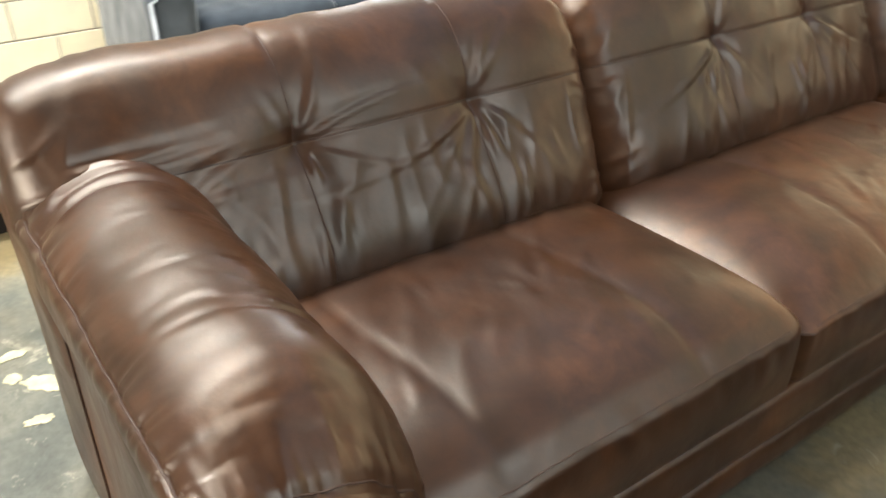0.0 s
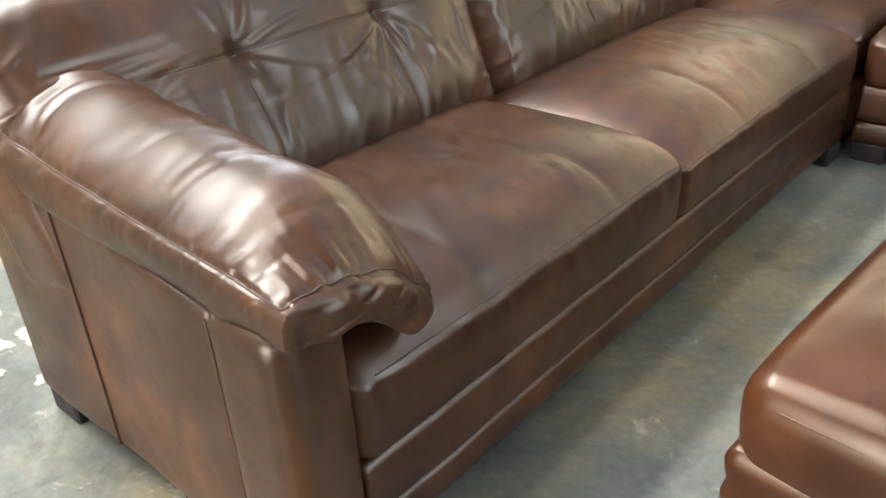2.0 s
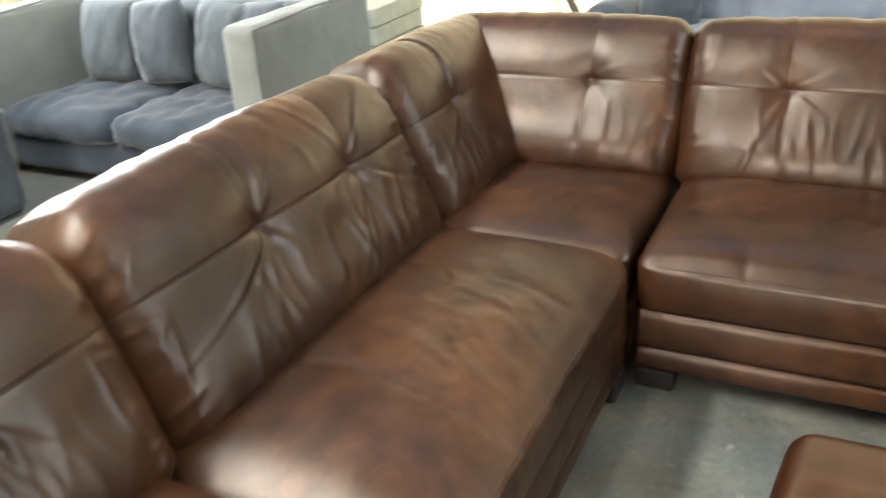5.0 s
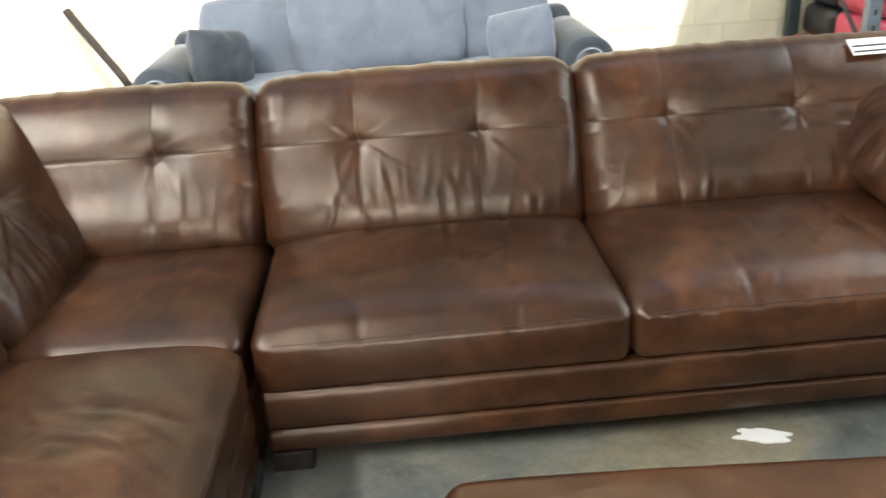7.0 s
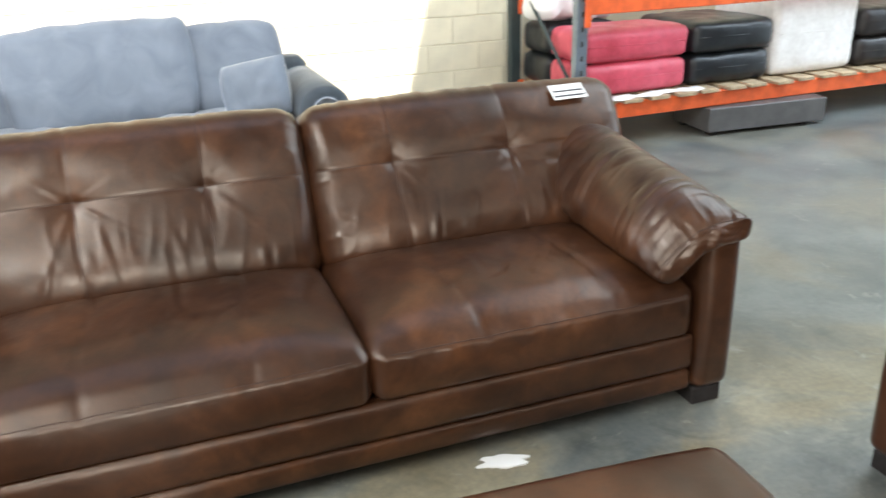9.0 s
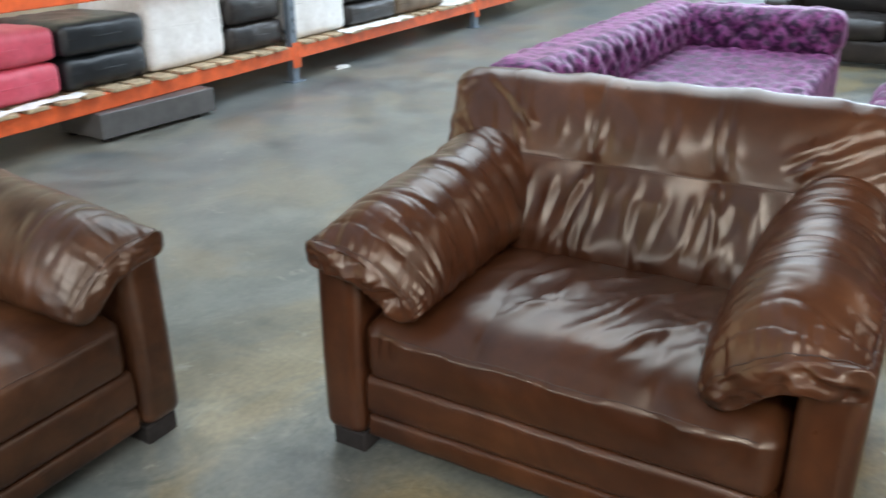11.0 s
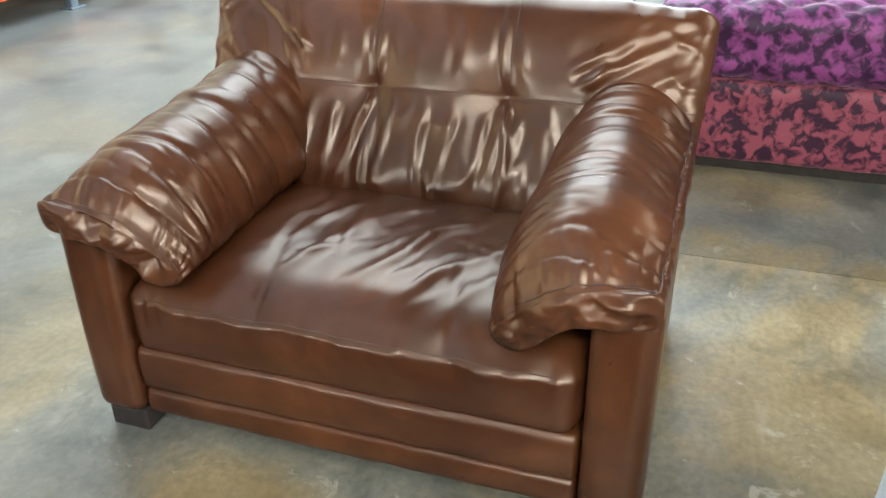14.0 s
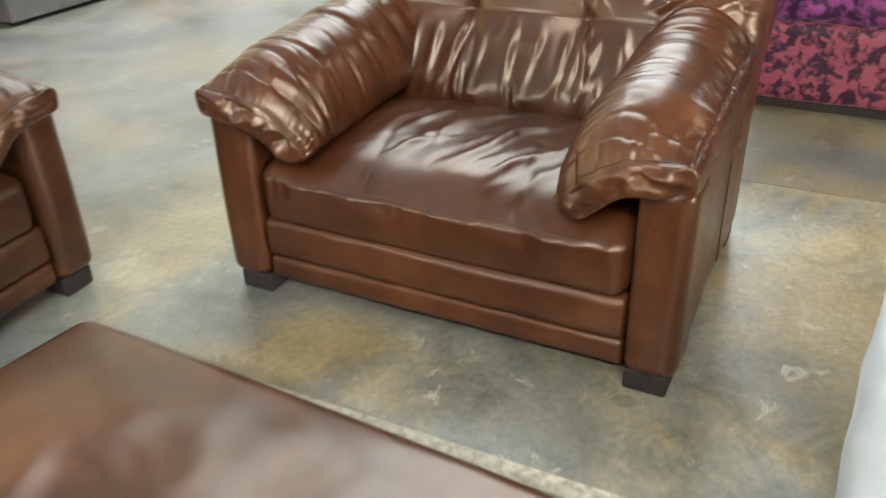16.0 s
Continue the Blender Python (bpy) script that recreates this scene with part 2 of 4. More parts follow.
# ---- mesh tools ----
def vnoise(x, y, seed=0):
    """Smooth value noise in -1..1 over arrays."""
    x, y = np.broadcast_arrays(np.asarray(x, float), np.asarray(y, float))
    xi, yi = np.floor(x), np.floor(y)
    fx, fy = x - xi, y - yi
    fx, fy = fx * fx * (3 - 2 * fx), fy * fy * (3 - 2 * fy)

    def h(a, b):
        v = np.sin(a * 127.1 + b * 311.7 + seed * 74.7) * 43758.5453
        return (v - np.floor(v)) * 2 - 1

    top = h(xi, yi) * (1 - fx) + h(xi + 1, yi) * fx
    low = h(xi, yi + 1) * (1 - fx) + h(xi + 1, yi + 1) * fx
    return top * (1 - fy) + low * fy


def folds(x, y, angle, length, width, seed, sharp=2.0):
    """Creases, 0..1: long along the angle, narrow across it."""
    c, s = math.cos(radians(angle)), math.sin(radians(angle))
    u, v = (x * c + y * s) / length, (-x * s + y * c) / width
    v = v + 0.6 * vnoise(u * 1.7, v * 0.3, seed + 5)
    return (1 - np.abs(vnoise(u, v, seed))) ** sharp


def bell(d, w):
    return np.exp(-((d / w) ** 2))


def rbox(lo, hi, r, step=0.02):
    """Points and faces of a box with rounded edges, gridded at about the step."""
    lo, hi = np.array(lo, float), np.array(hi, float)
    half, mid = (hi - lo) / 2, (hi + lo) / 2
    n = [max(4, int(round(2 * h / step))) for h in half]
    r = min(r, *(half * 0.999))
    lines = []
    for h, k in zip(half, n):
        u = np.linspace(-1, 1, k + 1)
        e = min(0.45, 1.6 * r / h) if h > 0 else 0
        u = np.sign(u) * np.interp(np.abs(u), [0, 0.72, 1], [0, 1 - e, 1]) if k > 8 else u
        lines.append(u * h)
    index, pts, faces = {}, [], []

    def at(i, j, k):
        key = (i, j, k)
        if key not in index:
            index[key] = len(pts)
            pts.append((lines[0][i], lines[1][j], lines[2][k]))
        return index[key]

    for ax in range(3):
        a, b = (ax + 1) % 3, (ax + 2) % 3
        for end in (0, n[ax]):
            for i in range(n[a]):
                for j in range(n[b]):
                    quad = []
                    for di, dj in ((0, 0), (1, 0), (1, 1), (0, 1)):
                        key = [0, 0, 0]
                        key[ax], key[a], key[b] = end, i + di, j + dj
                        quad.append(at(*key))
                    faces.append(quad if end else quad[::-1])
    p = np.array(pts)
    inner = np.clip(p, -(half - r), half - r)
    d = p - inner
    d /= np.maximum(np.linalg.norm(d, axis=1, keepdims=True), 1e-9)
    return inner + d * r + mid, faces, d


def mesh_of(name, pts, faces, material, smooth=True):
    me = bpy.data.meshes.new(name)
    me.from_pydata([tuple(p) for p in np.asarray(pts).tolist()], [], faces)
    me.materials.append(material)
    if smooth:
        me.polygons.foreach_set("use_smooth", [True] * len(me.polygons))
    me.update()
    return me


def part(name, geo, material, parent, label="", smooth=True):
    ob = new(name, mesh_of(name, geo[0], geo[1], material, smooth))
    ob.parent = parent
    if label:
        tagged(ob, label)
    return ob


def bar(lo, hi, b=0.004):
    """A box with small chamfers: 24 points."""
    bm = bmesh.new()
    bmesh.ops.create_cube(bm, size=1)
    for v in bm.verts:
        for i in range(3):
            v.co[i] = lo[i] if v.co[i] < 0 else hi[i]
    bmesh.ops.bevel(bm, geom=bm.edges[:], offset=b, segments=1, affect="EDGES")
    pts, faces = [tuple(v.co) for v in bm.verts], [[v.index for v in f.verts] for f in bm.faces]
    bm.free()
    return np.array(pts), faces


def moved(p, m):
    a = np.array(m)
    return np.asarray(p) @ a[:3, :3].T + a[:3, 3]


def tube(path, r, sides=6):
    """A round cord along a path."""
    path = np.asarray(path, float)
    t = np.gradient(path, axis=0)
    t /= np.maximum(np.linalg.norm(t, axis=1, keepdims=True), 1e-9)
    up = np.where(np.abs(t[:, 2:3]) > 0.9, [[1.0, 0, 0]], [[0, 0, 1.0]])
    a = np.cross(t, up)
    a /= np.maximum(np.linalg.norm(a, axis=1, keepdims=True), 1e-9)
    b = np.cross(a, t)
    th = np.linspace(0, 2 * math.pi, sides, endpoint=False)
    pts = (path[:, None] + r * (np.cos(th)[None, :, None] * a[:, None] + np.sin(th)[None, :, None] * b[:, None])).reshape(-1, 3)
    n = len(path)
    faces = [[i * sides + j, i * sides + (j + 1) % sides, (i + 1) * sides + (j + 1) % sides, (i + 1) * sides + j] for i in range(n - 1) for j in range(sides)]
    faces += [list(range(sides))[::-1], list(range((n - 1) * sides, n * sides))]
    return pts, faces


def thing(name, label, category, group="", m=None, kind=""):
    ob = new(name)
    ob.empty_display_size = 0.1
    if m is not None:
        ob.matrix_world = m
    return tagged(ob, label, category, group, kind)


# ---- upholstery ----
FOOT, RAIL_1, RAIL_2, SEAT_LOW, SEAT = 0.065, 0.15, 0.283, 0.287, 0.476
LEAN_BACK, BACK_Y, BACK_Z, BACK_H, BACK_T = 20.0, 0.615, 0.45, 0.625, 0.30


def seat_cushion(parent, x0, x1, y0, y1, mat, seed, wr=1.0, seams=(0.30, 0.71), crown=0.062, lift=0.0, dip=0.0):
    p, f, n = rbox((x0, y0, SEAT_LOW), (x1, y1, SEAT + lift), 0.046, 0.0105)
    low = np.clip(p[:, 2] - SEAT_LOW, 0, 0.046)
    tight = np.clip(low, 0, 0.018)
    p[:, 1] -= (n[:, 1] < -0.02) * (n[:, 2] < 0) * (0.046 - np.sqrt(0.046**2 - (0.046 - low) ** 2) - 0.018 + np.sqrt(0.018**2 - (0.018 - tight) ** 2))
    w, d = x1 - x0, y1 - y0
    X, Y = (p[:, 0] - x0) / w, (p[:, 1] - y0) / d
    top, front, gx = np.clip(n[:, 2], 0, 1), np.clip(-n[:, 1], 0, 1), p[:, 0].copy()
    edge = (1 - np.abs(2 * X - 1) ** 6) * (1 - np.abs(2 * Y - 1) ** 2.8)
    dz = crown * edge
    mid = np.exp(-((X - 0.55) / 0.32) ** 2) * np.exp(-((Y - 0.42) / 0.3) ** 2)
    x, y = p[:, 0] + seed, p[:, 1]
    rnd = random.Random(int(seed * 77))
    dz += wr * wr * mid * (0.011 * folds(x, y, 62, 0.26, 0.075, seed, 1.5) + 0.0025 * folds(x, y, 70, 0.12, 0.03, seed + 3, 1.8))
    for k in range(14):
        ox, oy = rnd.gauss(0.52, 0.16) * w + x0, rnd.gauss(0.30, 0.13) * d + y0
        dz += wr * rnd.uniform(0.004, 0.009) * crease(p[:, 0] - ox, p[:, 1] - oy, radians(rnd.gauss(62, 14)), rnd.uniform(0.04, 0.10), rnd.uniform(0.008, 0.014), rnd.uniform(-2, 2)) * edge
    for k in range(9):
        ox, oy = rnd.uniform(0.45, 0.85) * w + x0, rnd.uniform(0.10, 0.42) * d + y0
        dz += wr * rnd.uniform(0.004, 0.007) * crease(p[:, 0] - ox, p[:, 1] - oy, radians(rnd.gauss(118, 12)), rnd.uniform(0.03, 0.07), rnd.uniform(0.006, 0.010), rnd.uniform(-1.5, 1.5)) * edge
    for s in seams:
        line = X - s - 0.02 * np.sin(Y * 5 + seed)
        dz -= (0.004 * bell(line * w, 0.006) + 0.0025 * bell(line * w, 0.03)) * np.clip((0.95 - Y) * 8, 0, 1)
    dz -= 0.030 * np.clip(1 - (p[:, 1] - y0) / 0.13, 0, 1) ** 2 + dip * np.exp(-X / 0.08)
    p[:, 2] += top * dz
    puck = 0.0044 * wr * wr * (vnoise(p[:, 0] / 0.034 + p[:, 2] * 5, p[:, 2] / 0.14, seed + 2) + 0.5 * vnoise(p[:, 0] / 0.02, p[:, 2] / 0.10, seed + 4)) * np.clip((p[:, 2] - 0.36) / 0.06, 0, 1) * np.clip((0.475 - p[:, 2]) / 0.03, 0, 1)
    p[:, 1] -= front * (0.014 * np.sin(np.clip((p[:, 2] - SEAT_LOW) / (SEAT - SEAT_LOW), 0, 1) * math.pi) * (1 - np.abs(2 * X - 1) ** 6) - puck)
    p[:, 2] += front * 0.0015 * wr * vnoise(p[:, 0] / 0.05, 0 * x, seed + 7)
    ob = part("seat_cushion", (p, f), mat, parent)
    # stitched seam along the front's upper edge
    lean = n @ np.array([0.0, -0.85, 0.53])
    path = []
    for c in np.unique(np.round(gx, 5)):
        col = np.where((np.abs(gx - c) < 1e-4) & (np.abs(n[:, 0]) < 0.3))[0]
        if len(col) and x0 + 0.06 < c < x1 - 0.06:
            path.append(p[col[np.argmax(lean[col])]])
    path = np.array(path)
    for _ in range(3):
        path[1:-1] = (path[:-2] + 2 * path[1:-1] + path[2:]) / 4
    part("seam", tube(path, 0.0017), M_SEAM, ob, "dark stitched seam")
    return ob


def crease(dx, dz, angle, length, width, bend):
    """One fold that runs out from a pinch: a ridge with a groove beside it."""
    c, s = math.cos(angle), math.sin(angle)
    t, v = dx * c + dz * s, -dx * s + dz * c
    v = v - bend * t * t
    on = np.clip((t - 0.012) / 0.07, 0, 1)
    along = on * on * (3 - 2 * on) * 1.5 * np.exp(-np.clip(t, 0, None) / length)
    return along * (bell(v, width) - 0.6 * bell(v - 1.8 * width, width))


def back_cushion(parent, x0, x1, buttons, mat, seed, wr=1.0, h=BACK_H, m=None, wing=""):
    """Reclined back cushion, stitched in a cross at each pinch. wing: 'l' or 'r' where it runs out over an arm."""
    p, f, n = rbox((x0, 0, 0), (x1, BACK_T, h), 0.074 if len(wing) < 2 else 0.052, 0.0078)
    w = x1 - x0
    X, Z = (p[:, 0] - x0) / w, p[:, 2] / h
    x, z = p[:, 0], p[:, 2]
    gx, gz, front = x.copy(), z.copy(), n[:, 1] < -0.75
    face = np.clip(-n[:, 1], 0, 1)
    bz = 0.378
    rnd = random.Random(int(seed * 100))
    dy = 0.030 * np.sin(np.clip(Z, 0, 1) * math.pi) ** 0.7 * (1 - np.abs(2 * X - 1) ** 4)
    dy += 0.034 * bell(z - 0.12, 0.11) * (1 - np.abs(2 * X - 1) ** 6)
    dy -= 0.0035 * bell(z - bz, 0.004) + 0.004 * bell(z - bz, 0.05)
    for i, b in enumerate(buttons):
        dx, dz = x - b, z - bz
        d = np.hypot(dx, dz)
        dy -= 0.011 * bell(d, 0.022) + 0.019 * bell(d, 0.09)
        bow = 0.02 * np.sin(z * 7 + i + seed)
        dy -= 0.0035 * bell(dx + bow * np.abs(dz) * 3, 0.004) + 0.003 * bell(dx, 0.04)
        steep = len(wing) == 2
        for k in range(9):
            low = k % 3 != 0
            a = radians(rnd.uniform(-108, -72) if low else rnd.uniform(70, 110)) if steep else radians(rnd.choice((-140, -112, -95, -80, -62, -38)) + rnd.uniform(-9, 9) if low else rnd.choice((28, 62, 112, 150)) + rnd.uniform(-12, 12))
            dy += wr * rnd.uniform(0.003, 0.010) * crease(dx, dz, a, rnd.uniform(0.07, 0.18) if wr > 0.55 else rnd.uniform(0.04, 0.08), rnd.uniform(0.006, 0.012), rnd.uniform(-1.2, 1.2))
        for k in range(4):
            a = radians(rnd.uniform(-105, -75))
            ox, oz = rnd.uniform(-0.2, 0.2), rnd.uniform(-0.20, -0.04)
            dy += wr * rnd.uniform(0.005, 0.010) * crease(dx - ox, dz - oz, a, rnd.uniform(0.06, 0.14), rnd.uniform(0.008, 0.014), rnd.uniform(-0.8, 0.8))
    if len(wing) == 2:
        mid = (buttons[0] + buttons[1]) / 2
        for k, px in enumerate((buttons[0] - 0.11, buttons[0] - 0.03, buttons[0] + 0.07, mid - 0.03, mid + 0.06, buttons[1] - 0.05, buttons[1] + 0.04, buttons[1] + 0.12)):
            dy += rnd.uniform(0.008, 0.014) * crease(x - px, z - bz + 0.03, radians(-90 + rnd.uniform(-7, 7)), rnd.uniform(0.10, 0.16), rnd.uniform(0.011, 0.017), rnd.uniform(-0.5, 0.5))
            if k % 2 == 0:
                dy += rnd.uniform(0.006, 0.010) * crease(x - px, z - bz - 0.02, radians(90 + rnd.uniform(-16, 16)), rnd.uniform(0.05, 0.09), rnd.uniform(0.009, 0.014), rnd.uniform(-0.6, 0.6))
    low = np.clip((bz - z) / 0.1, 0, 1) * np.clip(z / 0.08, 0, 1)
    dy += max(wr - 0.25, 0.1) * 0.011 * (folds(x + seed, z, 82, 0.26, 0.055, seed + 4, 2.6) - 0.3) * low
    high = np.clip((z - bz) / 0.06, 0, 1)
    dy += wr * 0.003 * (folds(x + seed, z, 96, 0.30, 0.09, seed + 6, 2.2) - 0.35) * high
    edge = np.clip((0.13 - np.minimum(x - x0, x1 - x)) / 0.10, 0, 1)
    dy += (0.3 + 0.7 * wr) * 0.012 * (folds(x, z + 0.3 * np.abs(x - (x0 + x1) / 2), 8, 0.12, 0.042, seed + 9, 2.2) - 0.4) * edge * np.clip(vnoise(z / 0.13, x * 2, seed + 31) + 0.6, 0, 1)
    fold = max(wr, 0.65)
    for s in wing:
        wx = x0 if s == "l" else x1
        sg = 1 if s == "l" else -1
        q = (x - wx) * sg
        dy += 0.022 * bell(q - 0.10, 0.13) * bell(z - 0.33, 0.13)
        pin = min((b - wx) * sg for b in buttons)
        for k in range(6):
            if len(wing) == 2:
                oq, oz, a = 0.24 + 0.025 * k, 0.22 + 0.045 * k, radians(rnd.uniform(112, 150))
            else:
                oq, oz = 0.05 + 0.03 * k, 0.42 - 0.03 * k
                a = math.atan2(bz - oz, pin - oq) + rnd.uniform(-0.3, 0.3)
            dy += fold * rnd.uniform(0.005, 0.010) * crease(q - oq, z - oz, a, rnd.uniform(0.10, 0.18), rnd.uniform(0.009, 0.014), rnd.uniform(-0.5, 0.4))
    p[:, 1] -= face * dy
    crest = np.clip(n[:, 2], 0, 1)
    p[:, 2] += crest * (0.018 * (1 - np.abs(2 * X - 1) ** 3) + wr * 0.005 * vnoise(x / 0.12, p[:, 1] / 0.4, seed + 2) + 0.003 * vnoise(x / 0.03, p[:, 1] / 0.3, seed + 12))
    for b in buttons:
        p[:, 2] -= crest * 0.005 * bell(x - b, 0.01)
    side = np.clip(np.abs(n[:, 0]), 0, 1)
    if len(wing) == 2:
        p[:, 0] += np.sign(X - 0.5) * np.abs(2 * X - 1) ** 6 * 0.025 * np.clip((Z - 0.45) / 0.5, 0, 1)
    p[:, 0] += np.sign(X - 0.5) * side * (0.010 * np.sin(np.clip(Z, 0, 1) * math.pi) + wr * 0.004 * vnoise(z / 0.035, p[:, 1] / 0.1, seed + 3))
    high = np.clip((p[:, 2] - 0.38) / (h - 0.38), 0, 1.1)
    p[:, 1] += (0.050 if len(wing) < 2 else 0.036) * high**2
    if wr > 0.55 and len(wing) < 2:
        for end, s in ((x0, "l"), (x1, "r")):
            p[:, 2] -= (0.030 if s in wing else 0.055) * np.clip(1 - np.abs(gx - end) / 0.16, 0, 1) ** 2 * high
    p = moved(p, pose(0, BACK_Y, BACK_Z, -LEAN_BACK, 0, 0))
    if m is not None:
        p = moved(p, m)
    ob = part("back_cushion", (p, f), mat, parent)
    # stitched seams: one across at the pinches and one up through each
    lines = [(gz, gx, bz)] + [(gx, gz, b) for b in buttons]
    for near, along, at in lines:
        best = near[front][np.argmin(np.abs(near[front] - at))]
        on = np.where(front & (np.abs(near - best) < 1e-6))[0]
        part("seam", tube(p[on[np.argsort(along[on])]], 0.0017, 5), M_SEAM, ob, "dark stitched seam")
    return ob


def closed_curve(ctrl, n):
    """A smooth closed curve through control points (Catmull-Rom)."""
    c = np.array(ctrl, float)
    m, out = len(c), []
    for k in range(n):
        s = k * m / n
        i, f = int(s), s - int(s)
        a, b, d, e = (c[(i + q) % m] for q in (-1, 0, 1, 2))
        out.append(0.5 * (2 * b + (d - a) * f + (2 * a - 5 * b + 4 * d - e) * f * f + (3 * b - a - 3 * d + e) * f**3))
    return np.array(out)


def arm_pad(parent, outer, side, mat, seed, wr=1.0, back=0.84, fat=1.0):
    """Pillow along the top of an arm: an upright border outside, a domed top that rolls down to a gathered seam in front,
    a crumpled front face, and an inner side that droops to the seat.
    outer: x of the arm's outer face; side: +1 where the seat lies towards +x."""
    nface, nu, nv = 16, 150, 150
    full = closed_curve([(0.004, -0.012), (-0.012, 0.036), (-0.002, 0.082), (0.060, 0.130), (0.140, 0.152), (0.225, 0.140), (0.300, 0.086), (0.348, -0.005),
                         (0.342, -0.085), (0.272, -0.112), (0.170, -0.036), (0.080, -0.014)], nv)
    front = closed_curve([(0.004, -0.012), (-0.010, 0.024), (0.002, 0.060), (0.060, 0.064), (0.135, 0.054), (0.210, 0.022), (0.270, -0.028), (0.312, -0.074),
                          (0.312, -0.110), (0.256, -0.117), (0.165, -0.038), (0.080, -0.014)], nv)
    u = np.concatenate([np.zeros(nface), np.linspace(0, 1, nu) ** 1.4])[:, None]
    shrink = np.concatenate([(np.arange(nface) / nface) ** 0.75, np.ones(nu)])[:, None]
    k = np.arange(nv)[None, :] / nv
    s = u * (back + 0.045)
    roll = 1 - (1 - np.clip(s / 0.22, 0, 1)) ** 2.2
    sx = front[None, :, 0] * (1 - roll) + full[None, :, 0] * roll
    sz = front[None, :, 1] * (1 - roll) + full[None, :, 1] * roll
    sx, sz = sx * (1 + 0.30 * (fat - 1)), np.where(sz > 0, sz * fat, sz)
    sz = sz * (1 + 0.20 * u)
    tx, tz = np.roll(sx, -1, 1) - np.roll(sx, 1, 1), np.roll(sz, -1, 1) - np.roll(sz, 1, 1)
    ln = np.maximum(np.hypot(tx, tz), 1e-9)
    nx, nz = -tz / ln, tx / ln
    if np.mean(nx * (sx - 0.16)) < 0:
        nx, nz = -nx, -nz
    yy = -0.044 + s
    body = np.clip((s - 0.02) / 0.05, 0, 1)
    upper = np.clip((k - 1.7 / 12) / 0.05, 0, 1) * np.clip((9.0 / 12 - k) / 0.08, 0, 1)
    around = k * 0.66 + seed
    lie = yy + 0.05 * np.sin(k * 9 + seed) * (k - 0.2)
    groove = folds(lie, around, 84, 0.22, 0.050, seed, 2.8)
    groove2 = folds(lie, around, 96, 0.12, 0.030, seed + 4, 2.6)
    patch = np.clip(vnoise(yy / 0.15, k * 4, seed + 8) + 0.8, 0, 1)
    d = -wr * (0.0100 * groove + 0.0040 * groove2) * patch * upper * body
    d = d + wr * 0.003 * vnoise(yy / 0.085, k * 6, seed + 5) * body * upper
    # gathers that run back from the front seam
    gather = folds(s, k, 3, 0.16, 0.030, seed + 3, 1.6) + 0.7 * folds(s, k, -4, 0.09, 0.017, seed + 6, 1.8) - 0.75
    d = d + (0.5 + 0.5 * wr) * 0.0125 * gather * upper * np.exp(-s / 0.055) * np.clip(s / 0.014, 0.15, 1) * (u > 0)
    d = d - 0.005 * bell(s - 0.012, 0.010) * upper * (u > 0)
    # puckers on both sides of the border's seam, and its stitched line
    near = np.exp(-(((k - 2.0 / 12) / 0.055) ** 2))
    d = d + (0.4 + 0.6 * wr) * 0.0062 * (folds(yy + 0.25 * (k - 0.17), k, 90, 0.10, 0.021, seed + 9, 1.5) - 0.5) * near * body
    d = d - 0.006 * bell(k - 2.05 / 12, 0.007) * body
    # sagging lower edge of the border
    sag = np.exp(-(((k - 0.2 / 12) / 0.05) ** 2))
    d = d + 0.007 * vnoise(yy / 0.06, 0 * k, seed + 14) * sag * body
    sx, sz = sx + nx * d, sz + nz * d
    cx, cz = 0.165, 0.004
    sx, sz = cx + (sx - cx) * shrink, cz + (sz - cz) * shrink
    x = outer + side * (sx + 0.004)
    z = 0.634 + 0.012 * u + (0.052 if fat == 1.0 else 0.040) * u**2 + sz + 0.010 * np.exp(-s / 0.05) * bell(sx, 0.05)
    # front face: bulging and crumpled below the seam, leaning back under it
    face = (1 - shrink**3) * (u == 0)
    lump = vnoise(sx / 0.034 + sz * 8, sz / 0.045, seed + 3) + 0.6 * (folds(sx, sz, 15, 0.09, 0.022, seed + 17, 1.5) - 0.5)
    y = yy - face * 0.016 + (u == 0) * np.clip((1 - shrink) * 5, 0, 1) * (0.015 * (0.5 + 0.5 * wr) if fat > 1.0 else 0.008) * lump
    y = y + np.exp(-s / 0.035) * (0.016 * np.clip((0.07 - sz) / 0.15, 0, 1) + 0.010 * np.clip((sx - 0.2) / 0.12, 0, 1))
    y = y - 0.004 * np.exp(-s / 0.04) * bell(sx - 0.0, 0.05)
    rows = nface + nu
    pts = np.stack([x, y, z], -1).reshape(-1, 3)
    faces = [[i * nv + j, i * nv + (j + 1) % nv, (i + 1) * nv + (j + 1) % nv, (i + 1) * nv + j] for i in range(rows - 1) for j in range(nv)]
    pts = np.vstack([pts, pts[-nv:].mean(0)])
    faces += [[nv * rows, (rows - 1) * nv + j, (rows - 1) * nv + (j + 1) % nv] for j in range(nv)]
    if side > 0:
        faces = [q[::-1] for q in faces]
    ob = part("arm_cushion", (pts, faces), mat, parent)
    # stitched piping along the border's upper edge and round the front
    grid = pts[: rows * nv].reshape(rows, nv, 3)
    j, e, row = int(nv * 2.05 / 12), int(nv * 8.4 / 12), nface + int(np.argmin(np.abs(s[nface:, 0] - 0.012)))
    line = np.vstack([grid[row:, j][::-1], grid[row, j + 1 : e]])
    for _ in range(2):
        line[1:-1] = (line[:-2] + 2 * line[1:-1] + line[2:]) / 4
    part("piping", tube(line, 0.0020), M_SEAM, ob, "dark stitched piping")
    return ob


